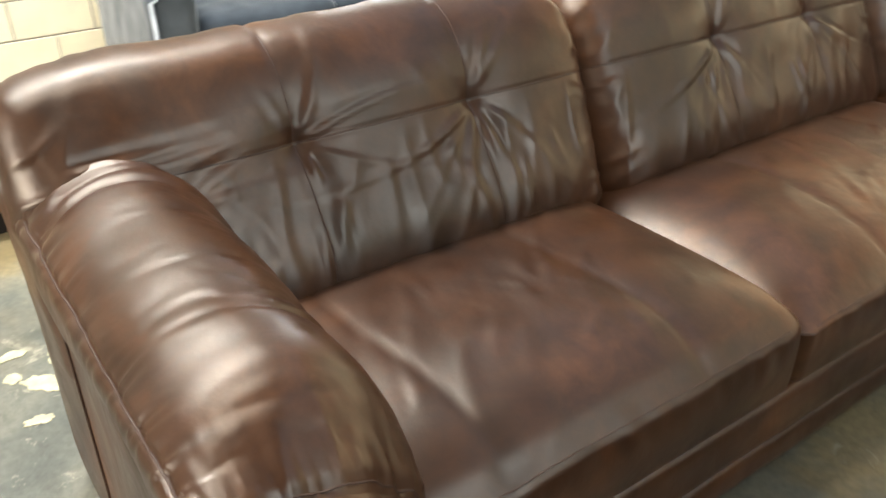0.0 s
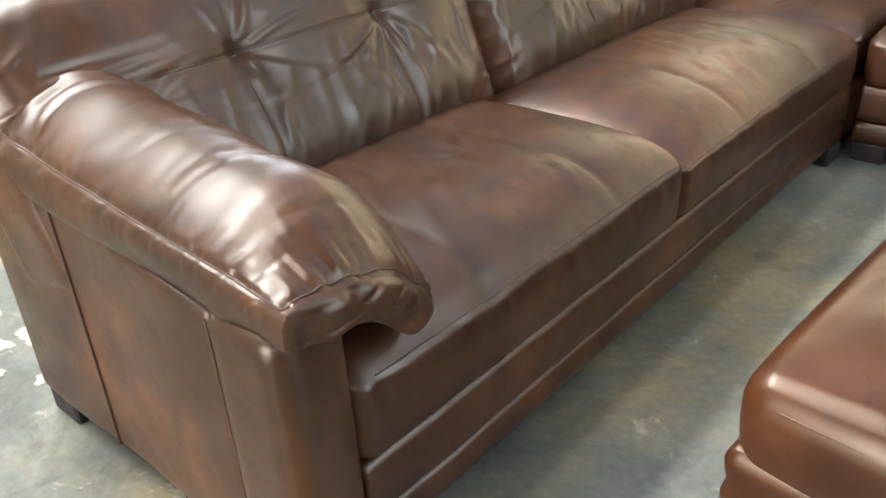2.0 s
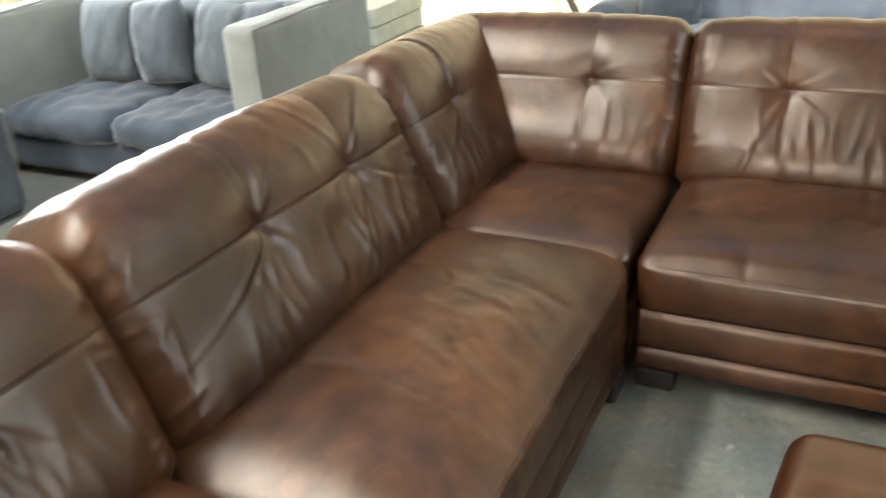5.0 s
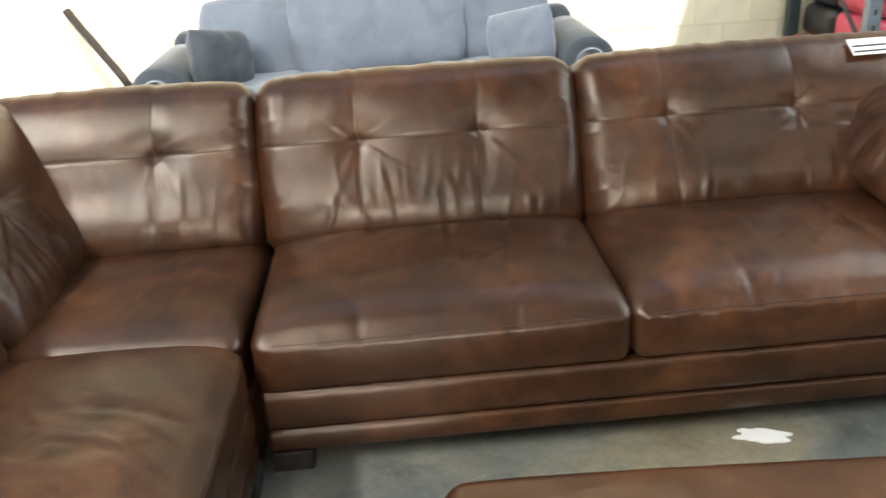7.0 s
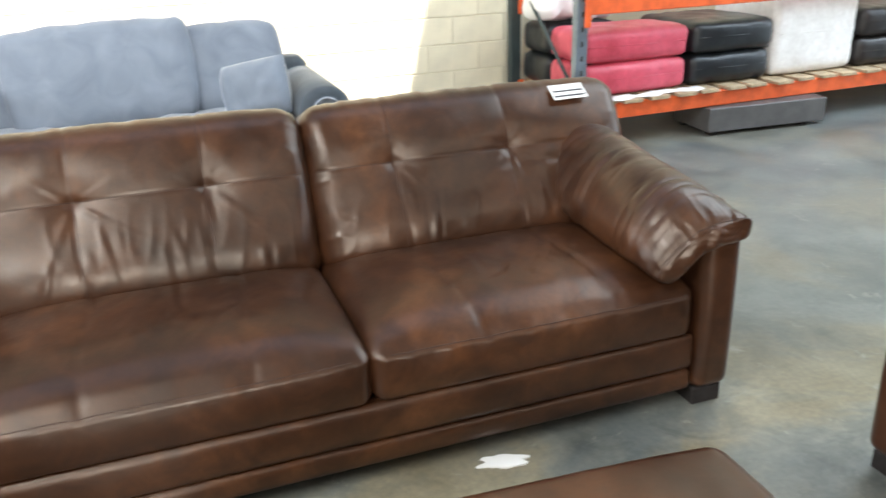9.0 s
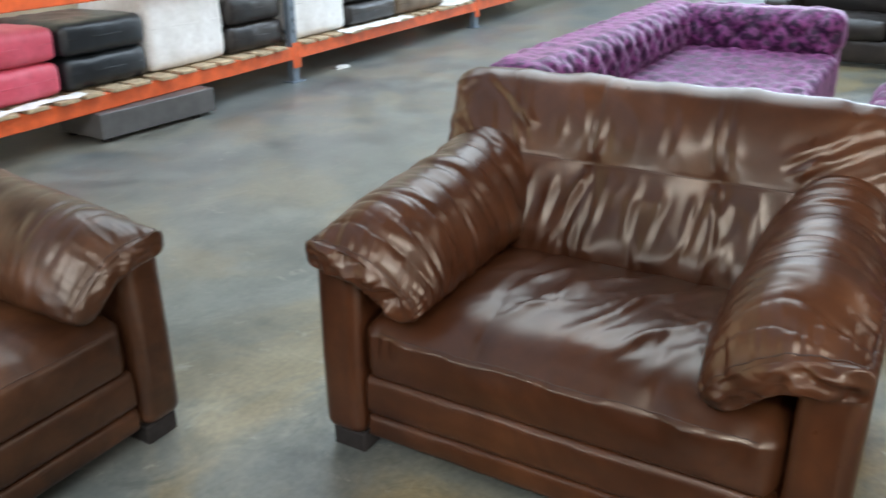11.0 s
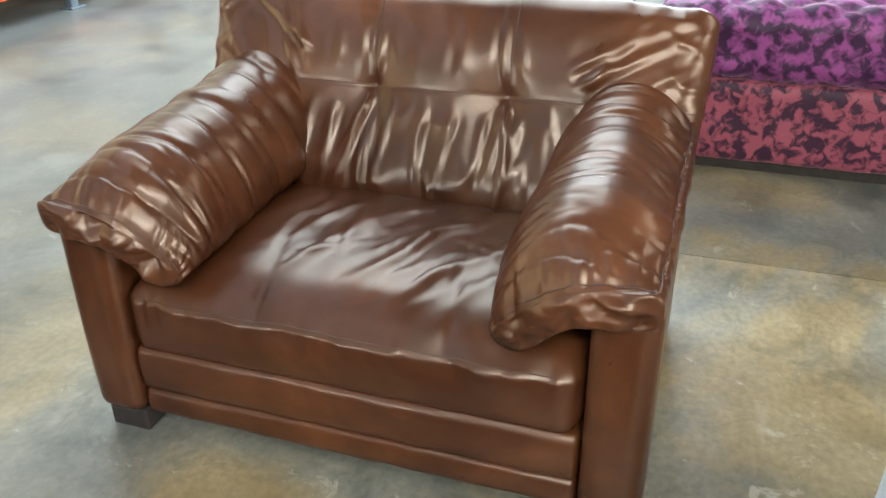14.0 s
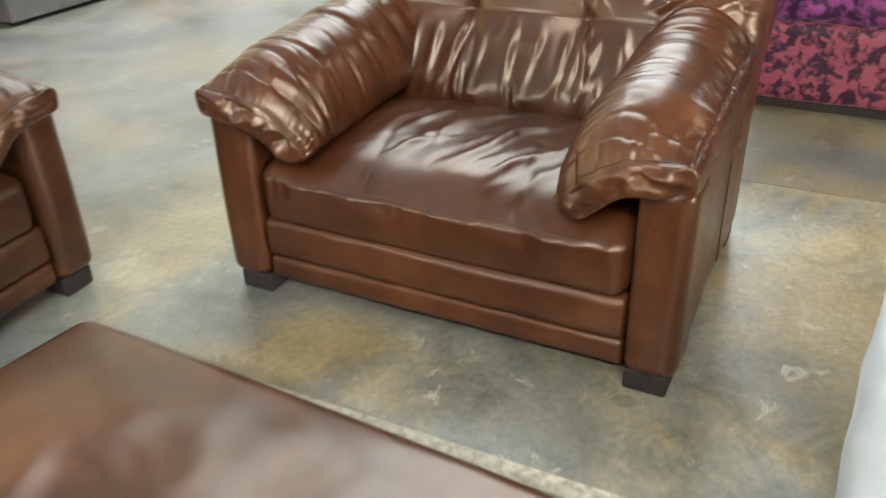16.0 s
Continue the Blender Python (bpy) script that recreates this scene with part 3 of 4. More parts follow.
def seating(name, label, category, W, seats, backs, arms, mat, m, seed=0, wr=1.0, seat_d=0.78, depth=1.04, group="", back_h=BACK_H):
    """A leather seat unit, in its own axes: x along the front, y towards the back, z up.
    W: whole width; seats: (x0, x1) of each; backs: (x0, x1, buttons) of each; arms: 'l', 'r', 'lr'."""
    ob = thing(name, label, category, group, m)
    POST = 0.137
    left = POST if "l" in arms else 0.0
    right = W - POST if "r" in arms else W
    g0, g1 = left + 0.004, right - 0.004

    def padded(nm, z0, z1, y0):
        p, f, n = rbox((g0, y0, z0), (g1, y0 + 0.06, z1), 0.016, 0.012)
        Z = (p[:, 2] - z0) / (z1 - z0)
        p[:, 1] -= np.clip(-n[:, 1], 0, 1) * (0.008 * np.sin(np.clip(Z, 0, 1) * math.pi) ** 0.6 + 0.0018 * wr * vnoise(p[:, 0] / 0.07, p[:, 2] / 0.05, seed + 11))
        p[:, 2] += np.clip(n[:, 2], 0, 1) * 0.001 * vnoise(p[:, 0] / 0.12, 0 * Z, seed)
        return part(nm, (p, f), mat, ob)

    padded("upper_rail", RAIL_1 + 0.001, RAIL_2 + 0.002, 0.006)
    padded("lower_rail", FOOT, RAIL_1, 0.010)
    p, f, _ = rbox((g0, 0.06, FOOT + 0.005), (g1, depth - 0.06, RAIL_2 - 0.004), 0.01, 0.3)
    part("base_frame", (p, f), mat, ob)
    for i, (a, b) in enumerate(seats):
        first, second = arms == "l" and i == 0, arms == "l" and i == 1
        seat_cushion(ob, a - 0.003, b + (0.022 if first else 0.003), 0.0, seat_d, mat, seed + 3.7 * i, max(wr, 0.55 if i == 0 else 0.8), lift=0.016 if first else 0.0, dip=0.035 if second else 0.0)
    for i, (a, b, buttons) in enumerate(backs):
        back_cushion(ob, a + 0.003, b - 0.003, buttons, mat, seed + 5.3 * i + 1, wr, back_h, None, ("l" if "l" in arms and i == 0 else "") + ("r" if "r" in arms and i == len(backs) - 1 else ""))
    p, f, n = rbox((0.01, depth - 0.20, FOOT), (W - 0.01, depth, 0.90), 0.05, 0.05)
    part("back_panel", (p, f), mat, ob)
    for s in arms:
        out, sg = (0.0, 1) if s == "l" else (W, -1)
        x0, x1 = sorted((out, out + sg * POST))
        p, f, n = rbox((x0 - (0.010 if sg > 0 else 0), -0.018, FOOT), (x1 + (0.010 if sg < 0 else 0), 0.17, 0.644), 0.040, 0.015)
        p[:, 1] -= np.clip(-n[:, 1], 0, 1) * 0.006 * np.sin(np.clip((p[:, 2] - FOOT) / 0.5, 0, 1) * math.pi)
        p[:, 2] -= np.clip(n[:, 2], 0, 1) * 0.022 * np.clip(((p[:, 0] - out) * sg) / POST, 0, 1)
        part("arm_front", (p, f), mat, ob)
        x0, x1 = sorted((out + sg * 0.006, out + sg * (POST - 0.01)))
        p, f, n = rbox((x0, 0.16, FOOT), (x1, depth - 0.01, 0.626), 0.022, 0.03)
        top = np.clip((p[:, 2] - 0.35) / 0.2, 0, 1)
        p[:, 2] += top * 0.10 * np.clip((p[:, 1] - 0.2) / 0.75, 0, 1)
        p[:, 0] += sg * -0.004 * np.sin(np.clip((p[:, 1] - 0.16) / 0.85, 0, 1) * math.pi * 3) * (np.abs(n[:, 0]) > 0.5)
        panel = part("arm_panel", (p, f), mat, ob)
        for ys in (0.172, 0.40, 0.66):
            z = np.linspace(FOOT + 0.01, 0.605 + 0.10 * max(0, (ys - 0.2) / 0.75), 20)
            part("seam", tube(np.stack([np.full(20, out + sg * 0.0075), ys + 0.02 * ((z - 0.3) / 0.3) ** 2 * 0.3, z], 1), 0.0035), M_SEAM, panel, "dark upright seam")
        arm_pad(ob, out, sg, mat, seed + (2.2 if s == "l" else 6.1), wr if len(arms) == 2 else max(wr, 0.6), fat=1.15 if len(arms) == 2 else 1.0)
    for fx in (0.012, W - 0.132):
        for fy in (0.0, depth - 0.15):
            part("foot", bar((fx, fy, 0), (fx + 0.12, fy + 0.12, FOOT + 0.004), 0.006), M_FOOT, ob, "dark wooden block foot", False)
    return ob


# ---- building ----
XW, XE, YS, YN = -4.45, 16.0, -8.0, 6.62


def structure(name, geo, material, label, category, smooth=False):
    return tagged(part(name, geo, material, None, "", smooth), label, category, kind="structure")


def merged(*geos):
    pts, faces = [], []
    for p, f in geos:
        faces += [[i + len(pts) for i in g] for g in f]
        pts += np.asarray(p).tolist()
    return np.array(pts), faces


floor = structure("floor", bar((XW - 0.3, YS - 0.3, -0.2), (XE + 0.3, YN + 0.3, 0.0), 0.002), M_FLOOR, "worn polished concrete warehouse floor with stains", "floor")
wall_north = structure("wall_north", bar((XW - 0.3, YN, 0), (XE + 0.3, YN + 0.25, ROOF), 0.003), M_WALL, "cream painted block wall of the warehouse", "wall")
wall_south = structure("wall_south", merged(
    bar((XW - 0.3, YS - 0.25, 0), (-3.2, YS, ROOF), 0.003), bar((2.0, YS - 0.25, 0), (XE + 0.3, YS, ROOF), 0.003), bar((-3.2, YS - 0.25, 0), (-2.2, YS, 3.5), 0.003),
    bar((1.0, YS - 0.25, 0), (2.0, YS, 3.5), 0.003), bar((-2.2, YS - 0.25, 3.4), (1.0, YS, 3.5), 0.003), bar((-3.2, YS - 0.25, 5.0), (2.0, YS, ROOF), 0.003)), M_UNSEEN_WALL, "unseen south wall, dark to cut bounced light, with added openings", "wall")
W0, W1, W2, W3 = WINDOW
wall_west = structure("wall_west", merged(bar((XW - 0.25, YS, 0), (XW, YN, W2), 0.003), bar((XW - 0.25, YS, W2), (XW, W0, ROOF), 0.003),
                                          bar((XW - 0.25, W1, W2), (XW, YN, ROOF), 0.003), bar((XW - 0.25, W0, W3), (XW, W1, ROOF), 0.003)), M_WALL_DARKENED, "cream block wall, backing darkened to cut bounced light, high window opening", "wall")
wall_east = structure("wall_east", merged(bar((XE, YS, 0), (XE + 0.25, -2.0, ROOF), 0.003), bar((XE, 4.0, 0), (XE + 0.25, YN, ROOF), 0.003), bar((XE, -2.0, 3.7), (XE + 0.25, 4.0, ROOF), 0.003)), M_UNSEEN_WALL, "unseen east wall, dark to cut bounced light, with a loading door", "wall")


def roof():
    """Slab with the roof lights left open."""
    xs = sorted({XW - 0.3, XE + 0.3, *(v for r in ROOF_LIGHTS for v in r[:2] if XW < v < XE)})
    ys = sorted({YS - 0.3, YN + 0.3, *(v for r in ROOF_LIGHTS for v in r[2:4])})
    pts, faces = [], []
    for xa, xb in zip(xs, xs[1:]):
        for ya, yb in zip(ys, ys[1:]):
            mx, my = (xa + xb) / 2, (ya + yb) / 2
            if any(r[0] < mx < r[1] and r[2] < my < r[3] for r in ROOF_LIGHTS):
                continue
            p, f = bar((xa, ya, ROOF), (xb, yb, ROOF + 0.1), 0.001)
            faces += [[i + len(pts) for i in g] for g in f]
            pts += p.tolist()
    return np.array(pts), faces


ceiling = structure("ceiling", roof(), M_ROOFM, "grey sheet roof with open roof lights", "ceiling")

# ---- brown leather suite ----
sofa_a = seating("sectional_sofa", "brown pull-up leather sofa section with one padded arm and two seats", "sofa", 2.633,
                 [(0.137, 1.283), (1.283, 2.633)], [(0.0, 1.366, (0.533, 0.978)), (1.366, 2.653, (1.848, 2.283))], "l", M_SOFA,
                 pose(0, -0.383, 0, 0, 0, 90), 1.3, 0.80, group="sectional sofa")
sofa_b = seating("sectional_sofa", "brown leather sofa section with one arm, paper tag on top", "sofa", 2.39,
                 [(0.0, 1.11), (1.11, 2.24)], [(-0.025, 1.118, (0.33, 0.755)), (1.118, 2.405, (1.424, 1.888))], "r", M_SOFA,
                 pose(0.02, 2.247, 0), 4.1, 0.48, group="sectional sofa")
chair = seating("armchair", "wide brown leather armchair with puffy gathered arms", "armchair", 1.457,
                [(0.145, 1.312)], [(0.0, 1.457, (0.545, 0.945))], "lr", M_CHAIR, pose(2.582, 1.757, 0, 0, 0, -90.3), 8.2, 1.3, back_h=0.655)


def corner_unit():
    ob = thing("corner_seat", "square brown leather corner section joining two sofas", "sofa", "sectional sofa")
    seat_cushion(ob, -0.80, -0.006, 2.254, 3.02, M_SOFA, 2.9, 0.7, seams=(), crown=0.035)
    back_cushion(ob, -1.0, -0.012, (-0.352,), M_SOFA, 6.6, 0.4, m=pose(0, 2.247, 0))
    back_cushion(ob, 2.285, 3.25, (2.62,), M_SOFA, 7.9, 0.6, m=pose(0, 0, 0, 0, 0, 90))
    p, f, _ = rbox((-1.0, 2.26, FOOT), (0.0, 3.22, SEAT_LOW - 0.004), 0.02, 0.2)
    part("base_frame", (p, f), M_SOFA, ob)
    p, f, _ = rbox((-1.02, 3.08, FOOT), (-0.004, 3.27, 0.9), 0.05, 0.06)
    part("back_panel", (p, f), M_SOFA, ob)
    p, f, _ = rbox((-1.03, 2.258, FOOT), (-0.85, 3.08, 0.9), 0.05, 0.06)
    part("back_panel", (p, f), M_SOFA, ob)
    for x, y in ((-0.98, 2.3), (-0.98, 3.08), (-0.16, 3.08), (-0.16, 2.3)):
        part("foot", bar((x, y, 0), (x + 0.12, y + 0.12, FOOT + 0.004), 0.006), M_FOOT, ob, "dark wooden block foot", False)
    return ob


corner_unit()


def ottoman():
    ob = thing("ottoman", "large square brown leather ottoman before the sofas", "ottoman", m=pose(1.15, 0.93, 0, 0, 0, -3.6))
    hx, hy = 0.680, 0.725
    p, f, n = rbox((-hx, -hy, 0.165), (hx, hy, 0.395), 0.060, 0.02)
    e = (1 - np.abs(p[:, 0] / hx) ** 4) * (1 - np.abs(p[:, 1] / hy) ** 4)
    x, y = p[:, 0], p[:, 1]
    p[:, 2] += np.clip(n[:, 2], 0, 1) * (0.058 * np.clip(1 - np.abs(p[:, 0] / hx) ** 2.5, 0, 1) ** 0.8 * np.clip(1 - np.abs(p[:, 1] / hy) ** 2.5, 0, 1) ** 0.8 + 0.011 * folds(x, y, 25, 0.3, 0.10, 3) * e + 0.006 * folds(x, y, 75, 0.22, 0.06, 5) * e)
    p[:, :2] *= 1 + (0.008 * np.sin((p[:, 2:3] - 0.225) / 0.170 * math.pi)).clip(0)
    corner = np.abs(p[:, 0] / hx) ** 5 * np.abs(p[:, 1] / hy) ** 5
    p[:, :2] *= 1 - 0.018 * corner[:, None]
    top = part("top_cushion", (p, f), M_CHAIR, ob)
    c = np.linspace(0, 2 * math.pi, 161)
    sq = np.stack([np.sign(np.cos(c)) * np.abs(np.cos(c)) ** 0.12 * (hx - 0.004), np.sign(np.sin(c)) * np.abs(np.sin(c)) ** 0.12 * (hy - 0.004), np.full(161, 0.352)], 1)
    part("piping", tube(sq, 0.003), M_CHAIR, top)
    p, f, n = rbox((-hx + 0.010, -hy + 0.010, FOOT), (hx - 0.010, hy - 0.010, 0.230), 0.02, 0.03)
    s = np.clip(1 - np.abs(n[:, 2]), 0, 1)
    d = 0.008 * np.abs(np.sin((p[:, 2] - FOOT) / 0.087 * math.pi)) * s
    p[:, 0] += np.sign(n[:, 0]) * d * (np.abs(n[:, 0]) > 0.3)
    p[:, 1] += np.sign(n[:, 1]) * d * (np.abs(n[:, 1]) > 0.3)
    part("base", (p, f), M_CHAIR, ob)
    for sx in (-1, 1):
        for sy in (-1, 1):
            x, y = sx * (hx - 0.09), sy * (hy - 0.09)
            part("foot", bar((x - 0.055, y - 0.055, 0), (x + 0.055, y + 0.055, FOOT + 0.004), 0.006), M_FOOT, ob, "dark wooden block foot", False)
    return ob


ottoman()

# paper price tag with unreadable print on the sofa's back
tag = thing("price_tag", "white paper price tag with printed bars on leather", "tag", m=pose(2.19, 3.062, 0.984, 34, 0, 2))
part("paper", bar((-0.075, -0.042, 0), (0.075, 0.036, 0.002), 0.0005), M_PAPER, tag, "", False)
for i, (a, b) in enumerate(((-0.068, 0.066), (-0.066, 0.066))):
    part("print_bar", bar((a, -0.030 + 0.026 * i, 0.0015), (b, -0.022 + 0.026 * i, 0.0032), 0.0003), M_INK, tag, "black printed bar", False)


# ---- things behind the suite ----
def soft_box(nm, parent, lo, hi, r, mat, puff=0.02, wrinkle=0.006, seed=0, m=None, step=0.03):
    p, f, n = rbox(lo, hi, r, step)
    c, h = (np.array(lo) + hi) / 2, (np.array(hi) - lo) / 2
    q = np.clip(np.abs((p - c) / h), 0, 1)
    e = 1 - q**3
    for i in range(3):
        j, k = (i + 1) % 3, (i + 2) % 3
        p[:, i] += n[:, i] * (puff * e[:, j] * e[:, k] + wrinkle * vnoise(p[:, j] / 0.07 + seed, p[:, k] / 0.09, seed + i))
    if m is not None:
        p = moved(p, m)
    return part(nm, (p, f), mat, parent)


def pillow(nm, parent, w, h, t, mat, seed=0, m=None):
    """Loose square cushion: thick in the middle, pinched at its four corners. Stands on its lower edge, middle at x 0."""
    n = 22
    u, v = np.meshgrid(np.linspace(-1, 1, n), np.linspace(-1, 1, n), indexing="ij")
    pull = 1 - 0.05 * (u * u + v * v) + 0.03 * u * u * v * v
    thick = t / 2 * ((1 - np.abs(u) ** 2.6) * (1 - np.abs(v) ** 2.6)) ** 0.45
    crush = 0.010 * vnoise(u * 4 + seed, v * 3, seed) + 0.008 * folds(u * 0.2, v * 0.2, 60, 0.14, 0.045, seed, 2.0)
    sides = []
    for sg in (-1, 1):
        y = sg * (thick + crush * np.clip(thick / (t / 4), 0, 1))
        sides.append(np.stack([u * w / 2 * pull, y, (v * pull + 1) * h / 2], -1).reshape(-1, 3))
    quads = [[i * n + j, (i + 1) * n + j, (i + 1) * n + j + 1, i * n + j + 1] for i in range(n - 1) for j in range(n - 1)]
    p, f = np.vstack(sides), quads + [[n * n + k for k in q[::-1]] for q in quads]
    if m is not None:
        p = moved(p, m)
    return part(nm, (p, f), mat, parent)


def grey_sofa():
    ob = thing("fabric_sofa", "blue-grey velvet sofa with rolled arms and loose cushions", "sofa", m=pose(-0.98, 4.85, 0))
    W = 2.75
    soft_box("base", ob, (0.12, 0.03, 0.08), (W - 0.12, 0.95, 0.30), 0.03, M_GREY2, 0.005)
    for fx in (0.15, W - 0.23):
        for fy in (0.08, 0.85):
            part("foot", bar((fx, fy, 0), (fx + 0.08, fy + 0.08, 0.09), 0.004), M_FOOT, ob, "", False)
    for i in range(2):
        x = 0.28 + i * (W - 0.56) / 2
        soft_box("seat_cushion", ob, (x, 0.0, 0.30), (x + (W - 0.56) / 2 - 0.01, 0.75, 0.525), 0.07, M_GREY, 0.04, 0.008, i)
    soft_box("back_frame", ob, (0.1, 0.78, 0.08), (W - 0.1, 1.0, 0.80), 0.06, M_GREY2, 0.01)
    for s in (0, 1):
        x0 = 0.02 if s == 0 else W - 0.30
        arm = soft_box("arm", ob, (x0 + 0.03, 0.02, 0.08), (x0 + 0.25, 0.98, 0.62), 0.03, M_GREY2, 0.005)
        th = np.linspace(0, 2 * math.pi, 33)[:-1]
        ys = [0.0, 0.02, 0.04, 0.3, 0.6, 0.98]
        rs = [0.10, 0.135, 0.145, 0.145, 0.145, 0.14]
        pts = [(x0 + 0.14 + r * math.cos(a) * 1.05, y, 0.60 + r * math.sin(a)) for y, r in zip(ys, rs) for a in th]
        fs = [[i * 32 + j, i * 32 + (j + 1) % 32, (i + 1) * 32 + (j + 1) % 32, (i + 1) * 32 + j][::-1] for i in range(5) for j in range(32)] + [list(range(32)), list(range(160, 192))[::-1]]
        part("arm_roll", (pts, [g[::-1] for g in fs]), M_GREY2, arm)
        part("arm_disc", ([(x0 + 0.14 + 0.08 * math.cos(a), -0.012, 0.60 + 0.08 * math.sin(a)) for a in th] + [(x0 + 0.14 + 0.09 * math.cos(a), 0.002, 0.60 + 0.09 * math.sin(a)) for a in th],
                          [list(range(32))] + [[j, (j + 1) % 32, 32 + (j + 1) % 32, 32 + j] for j in range(32)]), M_GREY, arm, "pale round arm facing")
    for x, w, z, y, tilt, roll in ((0.30, 0.66, 0.54, 0.62, -16, 3), (0.90, 1.02, 0.62, 0.52, -14, -2), (1.86, 0.60, 0.58, 0.60, -15, -1)):
        soft_box("back_cushion", ob, (0, 0, 0), (w, 0.18, z - 0.06), 0.035, M_GREY, 0.035, 0.008, x, pose(x, y, 0.53, tilt, roll, 0))
    return ob


grey_sofa()
for i, (x, y, z, rz, ry, mat) in enumerate(((-0.50, 5.16, 0.535, 52, 12, M_GREY2), (1.27, 5.10, 0.535, -34, -12, M_GREY))):
    ob = thing("scatter_cushion", "small grey velvet scatter cushion against sofa arm", "cushion", "scatter cushions", pose(x, y, z, -14, ry, rz))
    pillow("cover", ob, 0.44, 0.36, 0.24, mat, i)


def west_sofa():
    ob = thing("fabric_sofa", "pale grey fabric sofa with tall flat arms and loose cushions", "sofa", m=pose(-4.10, 3.08, 0))
    W = 2.13
    soft_box("base", ob, (0.20, 0.03, 0.06), (W - 0.20, 1.0, 0.26), 0.03, M_NAVY, 0.004)
    for i in range(2):
        soft_box("seat_cushion", ob, (0.21 + 0.86 * i, -0.02, 0.26), (1.065 + 0.86 * i, 0.80, 0.43), 0.07, M_NAVY, 0.035, 0.014, i)
    soft_box("back_frame", ob, (0.19, 0.74, 0.06), (W - 0.19, 1.02, 0.90), 0.06, M_SLATE, 0.012, 0.006)
    for fx in (0.1, W - 0.2):
        for fy in (0.1, 0.88):
            part("foot", bar((fx, fy, 0), (fx + 0.08, fy + 0.08, 0.065), 0.004), M_FOOT, ob, "", False)
    for x in (0.0, W - 0.20):
        arm = soft_box("arm", ob, (x, 0.0, 0.06), (x + 0.20, 1.06, 0.93), 0.04, M_CREAM, 0.006, 0.003)
        part("piping", tube([(x + 0.19, -0.004, 0.10), (x + 0.192, -0.006, 0.5), (x + 0.19, 0.004, 0.915), (x + 0.19, 0.5, 0.938), (x + 0.19, 1.04, 0.925)], 0.006), M_CREAM, arm, "pale edge piping")
    return ob


west_sofa()
for i, (x, mat) in enumerate(((-3.50, M_SLATE), (-3.09, M_GREY2), (-2.66, M_SLATE), (-2.36, M_GREY2))):
    ob = thing("scatter_cushion", "crumpled grey scatter cushion standing on pale sofa seat", "cushion", "cushions on the pale sofa", pose(x, 3.62 + 0.02 * (i % 2), 0.452, -8, 4 * (-1) ** i, 14 - 9 * i))
    pillow("cover", ob, 0.36, 0.50, 0.24, mat, i + 3)
ob = thing("blue_roll", "blue covered roll lying behind the pale sofa", "roll", m=pose(-4.25, 4.62, 0))
part("roll", tube([(-0.1, 0, 0.93), (0.3, 0.01, 0.93), (0.8, 0.0, 0.93), (1.22, 0.01, 0.93)], 0.15, 24), M_BLUE, ob)
part("stand", bar((-0.08, -0.14, 0), (1.18, 0.14, 0.80), 0.01), M_GREYP, ob, "", False)
ob = thing("board_stack", "stack of pale boards beside the sofa arm", "boards", m=pose(-3.0, 5.08, 0, 0, 0, 2))
for i in range(5):
    part("board", bar((0.01 * (i % 2), -0.012 * i, 0.13 * i), (0.50 + 0.01 * (i % 3), 0.75, 0.13 * i + 0.124), 0.006), M_SAGE, ob, "", False)
ob = thing("blue_pole", "thin blue steel pole standing against wall", "pole", m=pose(-3.05, 6.4, 0))
part("pole", tube([(0, 0, 0), (0.0, 0.0, 1.2), (-0.02, 0.05, 2.4)], 0.03, 10), M_BLUE, ob)
ob = thing("wooden_stick", "dark wooden stick leaning against cream wall", "stick", m=pose(0, 0, 0))
part("stick", tube([(-1.16, 6.1, 0.0), (-1.45, 6.33, 0.42), (-1.82, 6.56, 0.88)], 0.032, 8), M_FOOT, ob)




def navy_sofa():
    ob = thing("fabric_sofa", "dark blue-grey fabric sofa along the block wall", "sofa", m=pose(-3.35, 0.66, 0, 0, 0, 90))
    W = 2.06
    soft_box("base", ob, (0.02, 0.02, 0.0), (W - 0.02, 0.95, 0.26), 0.03, M_NAVY, 0.004)
    for i in range(2):
        soft_box("seat_cushion", ob, (0.25 + 0.78 * i, 0.0, 0.26), (1.025 + 0.78 * i, 0.75, 0.44), 0.06, M_NAVY, 0.03, 0.006, i)
        soft_box("back_cushion", ob, (0, 0, 0), (0.765, 0.2, 0.48), 0.08, M_GREY2, 0.04, 0.01, i, pose(0.255 + 0.78 * i, 0.62, 0.42, -14, 0, 0))
    soft_box("back_frame", ob, (0.05, 0.82, 0.05), (W - 0.05, 1.02, 0.78), 0.05, M_NAVY, 0.008)
    for x in (0.0, W - 0.24):
        arm = soft_box("arm", ob, (x, -0.01, 0.02), (x + 0.24, 0.98, 0.60), 0.05, M_GREY2, 0.01)
        part("piping", tube([(x + 0.015, -0.014, 0.05), (x + 0.012, -0.014, 0.55), (x + 0.12, -0.014, 0.6), (x + 0.225, -0.014, 0.55)], 0.012), M_PALE, arm, "pale edge piping")
    return ob


